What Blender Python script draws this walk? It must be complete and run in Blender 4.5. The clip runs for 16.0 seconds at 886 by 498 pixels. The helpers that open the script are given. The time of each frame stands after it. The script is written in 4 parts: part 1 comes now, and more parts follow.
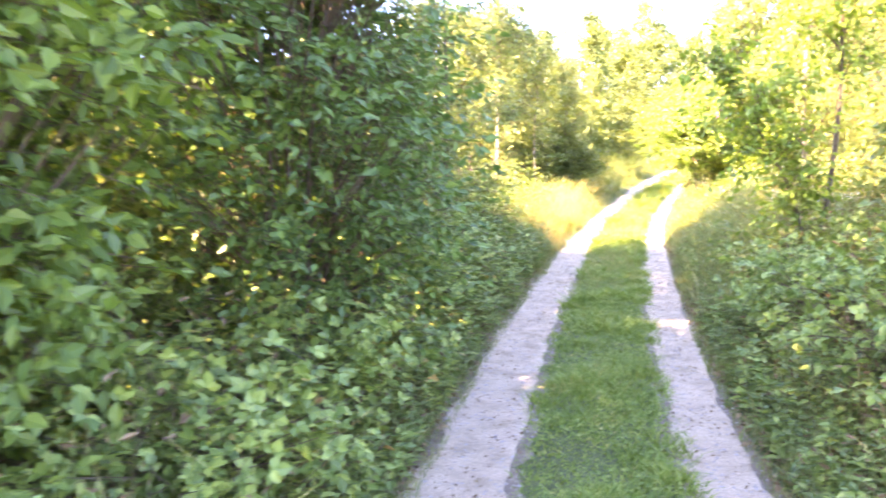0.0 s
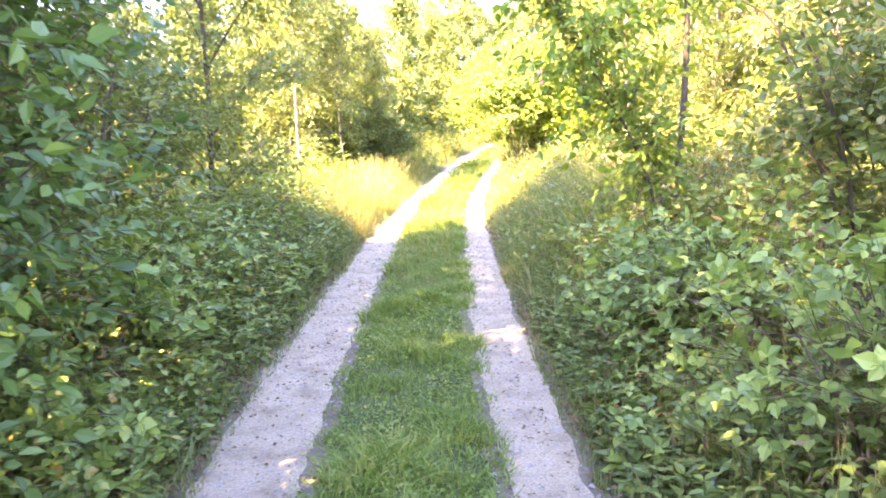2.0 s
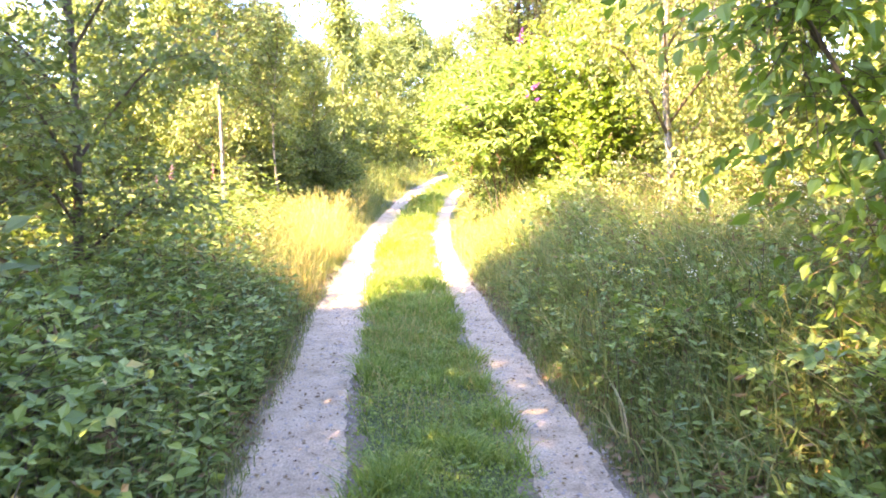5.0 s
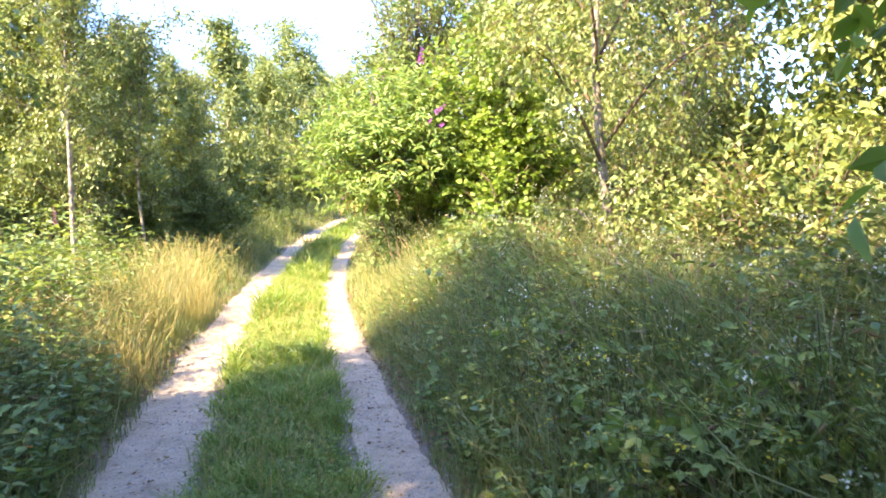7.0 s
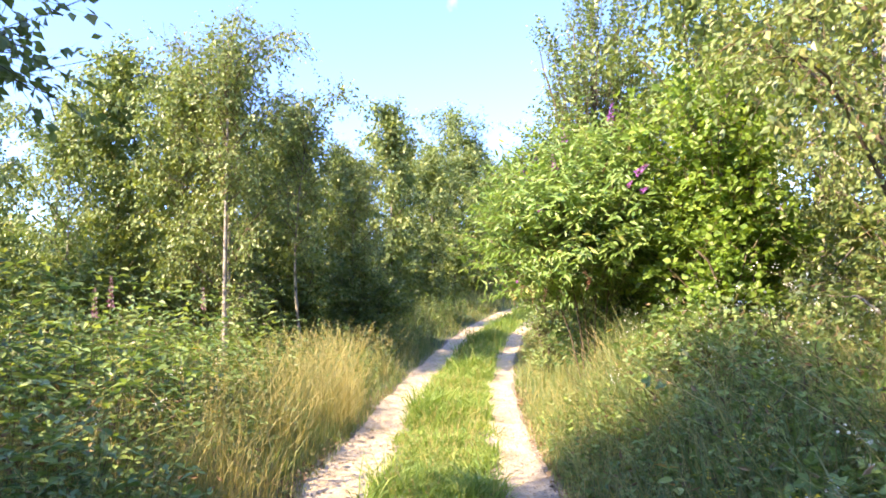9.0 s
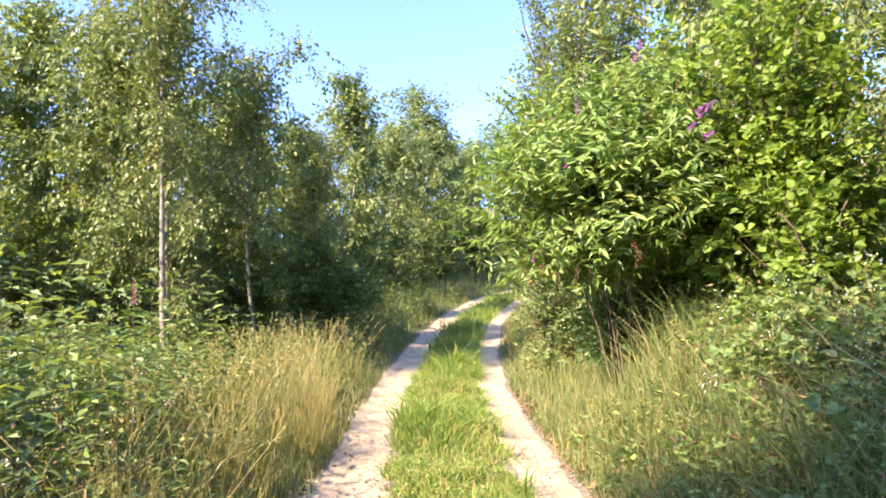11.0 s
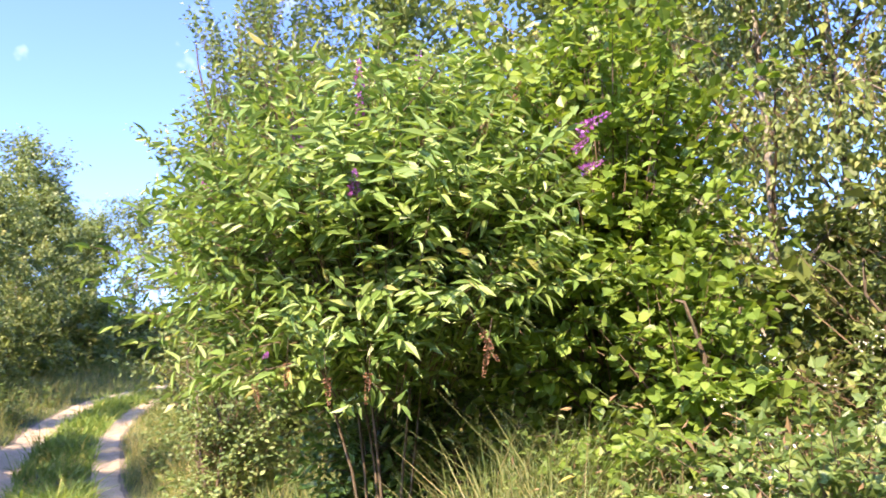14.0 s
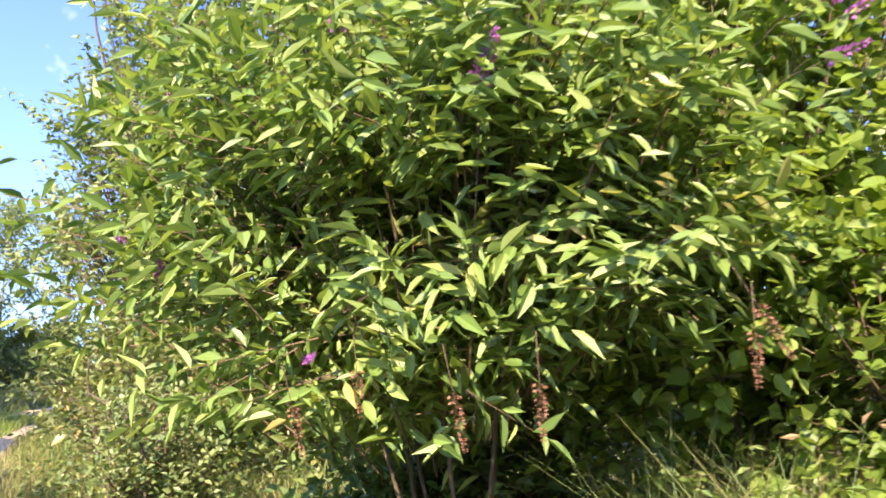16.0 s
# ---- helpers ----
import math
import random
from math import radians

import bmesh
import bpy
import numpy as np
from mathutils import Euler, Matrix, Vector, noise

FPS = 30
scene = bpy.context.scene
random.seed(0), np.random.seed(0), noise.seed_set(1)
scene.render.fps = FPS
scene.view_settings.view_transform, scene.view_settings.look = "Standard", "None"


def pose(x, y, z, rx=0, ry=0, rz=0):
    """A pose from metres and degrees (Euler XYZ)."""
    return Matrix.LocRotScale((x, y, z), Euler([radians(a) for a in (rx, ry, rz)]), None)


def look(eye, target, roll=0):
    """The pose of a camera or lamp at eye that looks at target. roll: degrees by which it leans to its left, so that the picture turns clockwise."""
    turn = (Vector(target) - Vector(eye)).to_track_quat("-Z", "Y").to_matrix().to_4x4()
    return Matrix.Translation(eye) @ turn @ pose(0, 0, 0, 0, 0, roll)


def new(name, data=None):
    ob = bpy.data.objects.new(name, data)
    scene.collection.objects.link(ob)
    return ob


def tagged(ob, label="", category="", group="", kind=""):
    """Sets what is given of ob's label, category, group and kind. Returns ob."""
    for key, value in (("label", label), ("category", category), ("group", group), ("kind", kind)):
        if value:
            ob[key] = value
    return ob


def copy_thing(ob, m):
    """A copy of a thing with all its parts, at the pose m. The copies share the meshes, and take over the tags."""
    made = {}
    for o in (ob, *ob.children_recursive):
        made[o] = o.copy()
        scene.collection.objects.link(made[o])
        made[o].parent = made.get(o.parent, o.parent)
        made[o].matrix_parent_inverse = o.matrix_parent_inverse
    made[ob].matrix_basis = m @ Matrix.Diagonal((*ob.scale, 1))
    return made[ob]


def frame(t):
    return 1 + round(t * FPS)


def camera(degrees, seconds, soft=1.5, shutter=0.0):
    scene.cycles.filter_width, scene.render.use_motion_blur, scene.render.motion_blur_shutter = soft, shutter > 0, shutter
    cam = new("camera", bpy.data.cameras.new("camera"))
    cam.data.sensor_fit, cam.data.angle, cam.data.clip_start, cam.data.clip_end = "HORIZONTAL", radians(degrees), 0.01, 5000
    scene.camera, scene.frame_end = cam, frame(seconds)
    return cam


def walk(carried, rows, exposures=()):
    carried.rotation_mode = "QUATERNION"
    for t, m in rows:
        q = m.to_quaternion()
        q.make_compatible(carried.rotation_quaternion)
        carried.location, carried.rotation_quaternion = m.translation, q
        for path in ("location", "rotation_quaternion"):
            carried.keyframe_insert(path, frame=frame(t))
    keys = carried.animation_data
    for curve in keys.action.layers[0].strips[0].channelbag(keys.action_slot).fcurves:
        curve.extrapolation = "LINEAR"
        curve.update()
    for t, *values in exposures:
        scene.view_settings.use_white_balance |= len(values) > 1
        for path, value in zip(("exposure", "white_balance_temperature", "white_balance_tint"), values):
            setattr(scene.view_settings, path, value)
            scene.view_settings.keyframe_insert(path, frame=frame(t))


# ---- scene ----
cam = camera(60.0, 16.0, soft=1.7, shutter=0.25)
METRES, EYE, TILT, LEAN, TURN = 15.0, 1.65, -7.2, 0.0, 10.0
ROWS = [
    (0.0, 0.0, 0.0, 0.0, 0.0, 0.0, -0.0),
    (0.5, 0.0079, 0.0401, -0.0, -8.61, -0.65, -2.63),
    (1.0, 0.0173, 0.0692, -0.0003, -0.83, -0.75, -0.22),
    (1.5, 0.0274, 0.1024, 0.003, -4.47, -0.31, 3.0),
    (2.0, 0.0385, 0.1379, 0.0058, -13.01, -1.6, 3.42),
    (2.5, 0.0448, 0.1753, 0.0091, -13.73, -2.58, 1.79),
    (3.0, 0.0501, 0.2134, 0.0136, -25.56, -0.65, 1.53),
    (3.5, 0.0511, 0.249, 0.0163, -20.68, -0.69, 2.82),
    (4.0, 0.0484, 0.2794, 0.0214, -20.44, -2.63, 4.94),
    (4.5, 0.049, 0.3084, 0.0227, -16.51, -0.69, 0.75),
    (5.0, 0.0511, 0.3397, 0.0278, -18.24, 0.53, 3.15),
    (7.5, 0.1099, 0.4755, 0.0376, -25.73, 5.79, 4.52),
    (8.0, 0.1161, 0.5048, 0.0393, -15.8, 9.93, 0.84),
    (8.5, 0.1234, 0.5364, 0.0431, -21.18, 7.3, 3.84),
    (9.0, 0.1284, 0.5628, 0.0461, -13.56, 11.0, 2.29),
    (11.5, 0.1375, 0.7123, 0.063, -19.3, 9.84, 4.82),
    (12.0, 0.1412, 0.7412, 0.0668, -23.4, 10.61, 5.16),
    (12.5, 0.1501, 0.7725, 0.0714, -28.0, 11.27, 3.35),
    (13.0, 0.1585, 0.8033, 0.0781, -35.09, 13.22, 2.67),
    (13.5, 0.1689, 0.8313, 0.0829, -39.88, 14.59, 3.53),
    (14.0, 0.1751, 0.8578, 0.0869, -44.81, 15.48, 5.14),
    (14.5, 0.1811, 0.8802, 0.0897, -48.85, 15.92, 5.83),
    (15.0, 0.1889, 0.9061, 0.094, -51.08, 15.9, 5.49),
    (15.5, 0.1947, 0.9329, 0.0974, -52.84, 15.73, 5.74),
    (16.0, 0.2073, 0.9601, 0.1016, -52.99, 15.8, 7.09),
]
EXPOSURES = [(0.0, 4.95, 10500, 30), (2.0, 4.9, 10500, 30), (3.5, 4.47, 10300, 28), (5.0, 4.35, 9900, 25), (7.5, 3.15, 7700, 19), (9.0, 2.82, 7500, 19), (12.5, 2.53, 7200, 23), (16.0, 2.5, 7200, 25)]
walk(cam, [(t, pose(0, 0, EYE, TILT, LEAN, TURN) @ pose(METRES * x, METRES * y, METRES * z, 90 + pitch, roll, yaw)) for t, x, y, z, yaw, pitch, roll in ROWS], EXPOSURES)

# ---- sky and sun ----
SUN_ELEVATION, SUN_AZIMUTH = 39.0, -119.0  # degrees; azimuth from ahead (+y), minus to the left
world = bpy.data.worlds.new("sky")
scene.world = world
world.use_nodes = True
wn = world.node_tree.nodes
sky = wn.new("ShaderNodeTexSky")
sky.sky_type, sky.sun_disc = "NISHITA", False
sky.sun_elevation, sky.sun_rotation = radians(SUN_ELEVATION), radians(SUN_AZIMUTH)
sky.air_density, sky.dust_density, sky.ozone_density = 0.8, 0.9, 3.0
wn["Background"].inputs["Strength"].default_value = 0.12
# a few small fair-weather clouds
coord, cloud, thin = wn.new("ShaderNodeTexCoord"), wn.new("ShaderNodeTexNoise"), wn.new("ShaderNodeValToRGB")
cloud.inputs["Scale"].default_value, cloud.inputs["Detail"].default_value = 5.5, 5.0
thin.color_ramp.elements[0].position, thin.color_ramp.elements[1].position = 0.6, 0.78
blend = wn.new("ShaderNodeMix")
blend.data_type = "RGBA"
blend.inputs[7].default_value = (5.5, 5.6, 5.8, 1)
wl = world.node_tree.links
wl.new(coord.outputs["Generated"], cloud.inputs["Vector"])
wl.new(cloud.outputs[0], thin.inputs[0])
wl.new(thin.outputs[0], blend.inputs[0])
clear = wn.new("ShaderNodeMix")
clear.data_type, clear.blend_type = "RGBA", "MULTIPLY"
clear.inputs[0].default_value, clear.inputs[7].default_value = 1.0, (0.57, 0.725, 1.08, 1)
wl.new(sky.outputs[0], clear.inputs[6])
wl.new(clear.outputs[2], blend.inputs[6])
wl.new(blend.outputs[2], wn["Background"].inputs["Color"])
sun = new("sun", bpy.data.lights.new("sun", "SUN"))
sun.data.energy, sun.data.angle, sun.data.color = 3.0, radians(0.5), (1.0, 0.86, 0.62)
az, el = radians(SUN_AZIMUTH), radians(SUN_ELEVATION)
SUN_WAY = Vector((math.sin(az) * math.cos(el), math.cos(az) * math.cos(el), math.sin(el)))
sun.matrix_world = look(SUN_WAY * 60, (0, 0, 0))


# ---- materials ----
def ramp(nt, fac, stops):
    node = nt.nodes.new("ShaderNodeValToRGB")
    el = node.color_ramp.elements
    while len(el) < len(stops):
        el.new(0.5)
    for e, (p, c) in zip(el, stops):
        e.position, e.color = p, (*c, 1)
    nt.links.new(fac, node.inputs[0])
    return node.outputs[0]


def noise_tex(nt, scale, detail=4.0, rough=0.6):
    co = nt.nodes.new("ShaderNodeTexCoord")
    node = nt.nodes.new("ShaderNodeTexNoise")
    node.inputs["Scale"].default_value, node.inputs["Detail"].default_value, node.inputs["Roughness"].default_value = scale, detail, rough
    nt.links.new(co.outputs["Object"], node.inputs["Vector"])
    return node.outputs[0]


def mixed(nt, fac, a, b, blend="MIX"):
    node = nt.nodes.new("ShaderNodeMix")
    node.data_type, node.blend_type = "RGBA", blend
    for value, socket in ((fac, node.inputs[0]), (a, node.inputs[6]), (b, node.inputs[7])):
        if isinstance(value, (int, float)):
            socket.default_value = value
        elif isinstance(value, tuple):
            socket.default_value = (*value, 1)
        else:
            nt.links.new(value, socket)
    return node.outputs[2]


def bump(nt, bsdf, height, strength, distance):
    node = nt.nodes.new("ShaderNodeBump")
    node.inputs["Strength"].default_value, node.inputs["Distance"].default_value = strength, distance
    nt.links.new(height, node.inputs["Height"])
    nt.links.new(node.outputs[0], bsdf.inputs["Normal"])


def leaf_material(name, stops, translucent=0.35, rough=0.43, patch=1.2):
    """Leaves: each takes its own shade of the ramp, drifting from clump to clump; light shines through in part."""
    m = bpy.data.materials.new(name)
    m.use_nodes = True
    nt = m.node_tree
    bsdf = nt.nodes["Principled BSDF"]
    geo = nt.nodes.new("ShaderNodeNewGeometry")
    add = nt.nodes.new("ShaderNodeMath")
    add.operation = "MULTIPLY_ADD"
    nt.links.new(noise_tex(nt, patch, 2.0), add.inputs[0])
    add.inputs[1].default_value = 0.7
    sub = nt.nodes.new("ShaderNodeMath")
    sub.operation = "MULTIPLY_ADD"
    nt.links.new(geo.outputs["Random Per Island"], sub.inputs[0])
    sub.inputs[1].default_value, sub.inputs[2].default_value = 0.75, -0.2
    nt.links.new(sub.outputs[0], add.inputs[2])
    col = ramp(nt, add.outputs[0], stops)
    nt.links.new(col, bsdf.inputs["Base Color"])
    bsdf.inputs["Roughness"].default_value = rough
    bsdf.inputs["Specular IOR Level"].default_value = 0.5
    tr = nt.nodes.new("ShaderNodeBsdfTranslucent")
    nt.links.new(mixed(nt, 1.0, col, (1.35, 1.3, 0.6), "MULTIPLY"), tr.inputs["Color"])
    mix = nt.nodes.new("ShaderNodeMixShader")
    mix.inputs[0].default_value = translucent
    nt.links.new(bsdf.outputs[0], mix.inputs[1])
    nt.links.new(tr.outputs[0], mix.inputs[2])
    nt.links.new(mix.outputs[0], nt.nodes["Material Output"].inputs["Surface"])
    return m


def solid_material(name, stops, scale, rough=0.85, bump_by=0.5, bump_depth=0.02, fine=0.0):
    m = bpy.data.materials.new(name)
    m.use_nodes = True
    nt = m.node_tree
    bsdf = nt.nodes["Principled BSDF"]
    n = noise_tex(nt, scale, 6.0, 0.65)
    col = ramp(nt, n, stops)
    if fine:
        speck = ramp(nt, noise_tex(nt, fine, 2.0, 0.8), ((0.3, (0.62, 0.62, 0.62)), (0.7, (1.3, 1.3, 1.3))))
        col = mixed(nt, 0.8, col, speck, "MULTIPLY")
    nt.links.new(col, bsdf.inputs["Base Color"])
    bsdf.inputs["Roughness"].default_value = rough
    bump(nt, bsdf, noise_tex(nt, fine or scale * 4, 5.0, 0.7), bump_by, bump_depth)
    return m


M_DARK = leaf_material("dark_leaf", ((0.0, (0.038, 0.095, 0.028)), (0.5, (0.090, 0.190, 0.050)), (1.0, (0.180, 0.295, 0.070))), 0.3)
M_LIME = leaf_material("lime_leaf", ((0.0, (0.062, 0.130, 0.032)), (0.5, (0.130, 0.235, 0.055)), (1.0, (0.255, 0.365, 0.085))), 0.45)
M_MID = leaf_material("hedge_leaf", ((0.0, (0.070, 0.123, 0.037)), (0.5, (0.139, 0.200, 0.065)), (0.85, (0.236, 0.293, 0.090)), (1.0, (0.395, 0.293, 0.130))), 0.35)
M_BRAMBLE = leaf_material("bramble_leaf", ((0.0, (0.077, 0.153, 0.044)), (0.5, (0.181, 0.287, 0.076)), (0.9, (0.336, 0.431, 0.118)), (1.0, (0.621, 0.328, 0.129))), 0.3)
M_BIRCH = leaf_material("birch_leaf", ((0.0, (0.078, 0.128, 0.045)), (0.45, (0.158, 0.223, 0.075)), (0.88, (0.250, 0.302, 0.100)), (1.0, (0.370, 0.335, 0.125))), 0.32)
M_WILLOW = leaf_material("willow_leaf", ((0.0, (0.090, 0.150, 0.060)), (0.5, (0.170, 0.255, 0.090)), (1.0, (0.310, 0.370, 0.140))), 0.3)
M_BUDDLEIA = leaf_material("buddleia_leaf", ((0.0, (0.072, 0.144, 0.041)), (0.4, (0.153, 0.267, 0.068)), (0.9, (0.285, 0.389, 0.124)), (1.0, (0.450, 0.400, 0.139))), 0.35)
M_HAZEL = leaf_material("broad_leaf", ((0.0, (0.085, 0.160, 0.030)), (0.5, (0.165, 0.275, 0.050)), (1.0, (0.270, 0.370, 0.080))), 0.4)
M_GRASS = leaf_material("short_grass", ((0.0, (0.092, 0.173, 0.038)), (0.5, (0.172, 0.286, 0.062)), (0.88, (0.310, 0.389, 0.104)), (1.0, (0.575, 0.454, 0.190))), 0.35, 0.6, 3.0)
M_TALL = leaf_material("verge_grass", ((0.0, (0.078, 0.137, 0.048)), (0.5, (0.166, 0.232, 0.081)), (0.85, (0.308, 0.306, 0.134)), (1.0, (0.551, 0.443, 0.268))), 0.35, 0.6, 0.7)
M_STRAW = leaf_material("dry_grass", ((0.0, (0.22, 0.22, 0.08)), (0.5, (0.35, 0.32, 0.12)), (1.0, (0.56, 0.48, 0.25))), 0.35, 0.6)
M_HERB = leaf_material("herb_leaf", ((0.0, (0.076, 0.145, 0.045)), (0.5, (0.148, 0.242, 0.075)), (1.0, (0.270, 0.345, 0.112))), 0.35)
M_DEAD = leaf_material("dead_leaf", ((0.0, (0.1, 0.065, 0.035)), (0.5, (0.2, 0.13, 0.07)), (1.0, (0.33, 0.24, 0.13))), 0.15, 0.8)
M_PURPLE = leaf_material("purple_petal", ((0.0, (0.2, 0.05, 0.3)), (0.5, (0.45, 0.14, 0.55)), (1.0, (0.65, 0.28, 0.7))), 0.3)
M_FADED = leaf_material("faded_petal", ((0.0, (0.2, 0.08, 0.16)), (0.5, (0.32, 0.16, 0.26)), (1.0, (0.42, 0.26, 0.34))), 0.3)
M_BROWN = leaf_material("withered_petal", ((0.0, (0.12, 0.05, 0.03)), (0.5, (0.24, 0.12, 0.07)), (1.0, (0.34, 0.2, 0.14))), 0.15, 0.8)
M_WHITE = leaf_material("white_petal", ((0.0, (0.5, 0.5, 0.45)), (1.0, (0.8, 0.8, 0.75))), 0.3)
M_YELLOW = leaf_material("yellow_petal", ((0.0, (0.6, 0.45, 0.03)), (1.0, (0.8, 0.65, 0.06))), 0.3)
M_BARK = solid_material("brown_bark", ((0.2, (0.05, 0.037, 0.025)), (0.6, (0.13, 0.1, 0.07)), (1.0, (0.22, 0.18, 0.13))), 18.0)
M_TWIG = solid_material("twig", ((0.2, (0.06, 0.04, 0.025)), (0.8, (0.17, 0.12, 0.075))), 12.0)
M_WHITEBARK = solid_material("birch_bark", ((0.35, (0.05, 0.045, 0.04)), (0.5, (0.26, 0.23, 0.19)), (1.0, (0.48, 0.44, 0.38))), 9.0)
M_GRAVEL = solid_material("gravel", ((0.25, (0.34, 0.262, 0.175)), (0.5, (0.545, 0.44, 0.315)), (0.8, (0.67, 0.565, 0.43))), 4.5, 0.9, 0.9, 0.02, 75.0)
M_DIRT = solid_material("rut_dirt", ((0.25, (0.13, 0.1, 0.07)), (0.55, (0.23, 0.19, 0.14)), (0.8, (0.33, 0.28, 0.22))), 5.0, 0.95, 0.8, 0.02, 50.0)
M_STONE = solid_material("pebble", ((0.2, (0.24, 0.2, 0.16)), (0.8, (0.55, 0.52, 0.49))), 30.0)
M_SOIL = solid_material("verge_soil", ((0.2, (0.045, 0.06, 0.02)), (0.5, (0.085, 0.115, 0.04)), (0.8, (0.15, 0.16, 0.075))), 2.5, 0.95, 0.8, 0.03, 40.0)

# ---- the lie of the land ----
LINE = [(0.1, -60.0), (0.1, -12.0), (0.1, 0.0), (0.1, 3.5), (0.17, 6.8), (0.37, 9.6), (0.65, 13.8), (1.0, 17.3), (1.45, 21.0), (2.15, 25.0), (3.3, 30.0), (5.2, 35.0), (8.5, 40.0), (14.0, 46.0), (30.0, 60.0)]
LX, LY = np.array(LINE).T
GRID_Y = np.linspace(-60, 60, 2401)
GRID_X = np.interp(GRID_Y, LY, LX)
GRID_X = np.convolve(np.pad(GRID_X, 40, mode="edge"), np.ones(81) / 81, "valid")
GRID_S = np.gradient(GRID_X, GRID_Y)


def line_x(y):
    return np.interp(y, GRID_Y, GRID_X)


def across(x, y):
    """Metres to the right of the middle of the track."""
    return (np.asarray(x) - line_x(y)) / np.sqrt(1 + np.interp(y, GRID_Y, GRID_S) ** 2)


def step01(a, b, v):
    u = np.clip((np.asarray(v) - a) / (b - a), 0, 1)
    return u * u * (3 - 2 * u)


def wave(x, y, s, seed=0.0):
    """A cheap smooth wander between -1 and 1."""
    return (np.sin(x * s + 1.7 * np.sin(y * s * 0.7 + seed)) + np.sin(y * s * 1.13 + 2.1 * np.sin(x * s * 0.61 + seed * 1.7) + seed) + np.sin((x + y) * s * 1.9 + seed * 2.3) * 0.6) / 2.6


def ground_z(x, y):
    x, y = np.asarray(x, float), np.asarray(y, float)
    d = across(x, y)
    up = np.clip(y - 18, 0, 12)
    rise = 0.0038 * up ** 2 + 0.091 * np.clip(y - 30, 0, 14) * (1 - step01(44, 70, y) * 0.2)
    bank = 0.38 * step01(0.95, 2.4, d) + 0.15 * step01(0.95, 2.6, -d)
    ruts = -0.035 * (np.exp(-((d - 0.72) / 0.25) ** 2) + np.exp(-((d + 0.68) / 0.3) ** 2))
    far = np.hypot(x, y - 15)
    bank = bank + 0.3 * np.exp(-(((x - 3.2) / 1.3) ** 2 + ((y - 16.6) / 1.8) ** 2)) * step01(1.0, 1.9, d)
    return rise + bank + ruts + 0.025 * wave(x, y, 1.9, 3.0) * step01(0.9, 1.6, abs(d)) + 0.012 * wave(x, y, 5.0, 1.0) + 0.3 * wave(x, y, 0.11, 5.0) * step01(40, 90, far)


# ---- mesh tools ----
def mesh_of(name, verts, tris, materials, index=None, smooth=False):
    me = bpy.data.meshes.new(name)
    verts, tris = np.asarray(verts, np.float32).reshape(-1, 3), np.asarray(tris, np.int32).reshape(-1, 3)
    me.vertices.add(len(verts))
    me.vertices.foreach_set("co", verts.ravel())
    me.loops.add(tris.size)
    me.loops.foreach_set("vertex_index", tris.ravel())
    me.polygons.add(len(tris))
    me.polygons.foreach_set("loop_start", np.arange(0, tris.size, 3, dtype=np.int32))
    for m in materials:
        me.materials.append(m)
    if index is not None:
        me.polygons.foreach_set("material_index", np.asarray(index, np.int32))
    me.polygons.foreach_set("use_smooth", np.full(len(tris), smooth))
    me.update(calc_edges=True)
    return me


class Heap:
    """Gathers triangles for one mesh."""
    def __init__(self):
        self.v, self.t, self.m, self.n = [], [], [], 0

    def add(self, verts, tris, material=0):
        verts, tris = np.asarray(verts, float).reshape(-1, 3), np.asarray(tris).reshape(-1, 3)
        self.v.append(verts), self.t.append(tris + self.n), self.m.append(np.full(len(tris), material))
        self.n += len(verts)

    def mesh(self, name, *materials, smooth=False):
        return mesh_of(name, np.concatenate(self.v), np.concatenate(self.t), materials, np.concatenate(self.m), smooth)


def unit(a):
    return a / np.maximum(np.linalg.norm(a, axis=-1, keepdims=True), 1e-9)


def fan(width, bend=0.12, fold=0.3):
    """A leaf one long, folded along the midrib: base, two points a side, tip."""
    v = np.array([(0, 0, 0), (-width * 0.85, 0.25, fold * width), (-width, 0.52, fold * width - bend * 0.3), (0, 1, -bend), (width, 0.52, fold * width - bend * 0.3), (width * 0.85, 0.25, fold * width)], float)
    return v, np.array([(0, 3, 2), (0, 2, 1), (0, 5, 4), (0, 4, 3)])


def kite(width, bend=0.1, fold=0.2):
    v = np.array([(0, 0, 0), (-width, 0.42, fold * width), (0, 1, -bend), (width, 0.42, fold * width)], float)
    return v, np.array([(0, 3, 2), (0, 2, 1)])


def trefoil(width=0.34, outline=kite):
    """A bramble leaf: three leaflets on a stalk."""
    v0, t0 = outline(width)
    vs, ts = [], []
    for i, (turn, size, at) in enumerate(((0, 0.62, 0.38), (68, 0.5, 0.34), (-68, 0.5, 0.34))):
        c, s = math.cos(radians(turn)), math.sin(radians(turn))
        v = v0 * size
        vs.append(np.stack([v[:, 0] * c - v[:, 1] * s, v[:, 0] * s + v[:, 1] * c + at, v[:, 2]], 1))
        ts.append(t0 + len(v0) * i)
    return np.concatenate(vs), np.concatenate(ts)


OVAL, LANCE, OVATE, ROUND, SMALL, SLIM, TREFOIL, TRIPLE = kite(0.3), fan(0.15, 0.25), fan(0.27), fan(0.4, 0.08), kite(0.32), kite(0.16, 0.2), trefoil(), trefoil(0.36, fan)


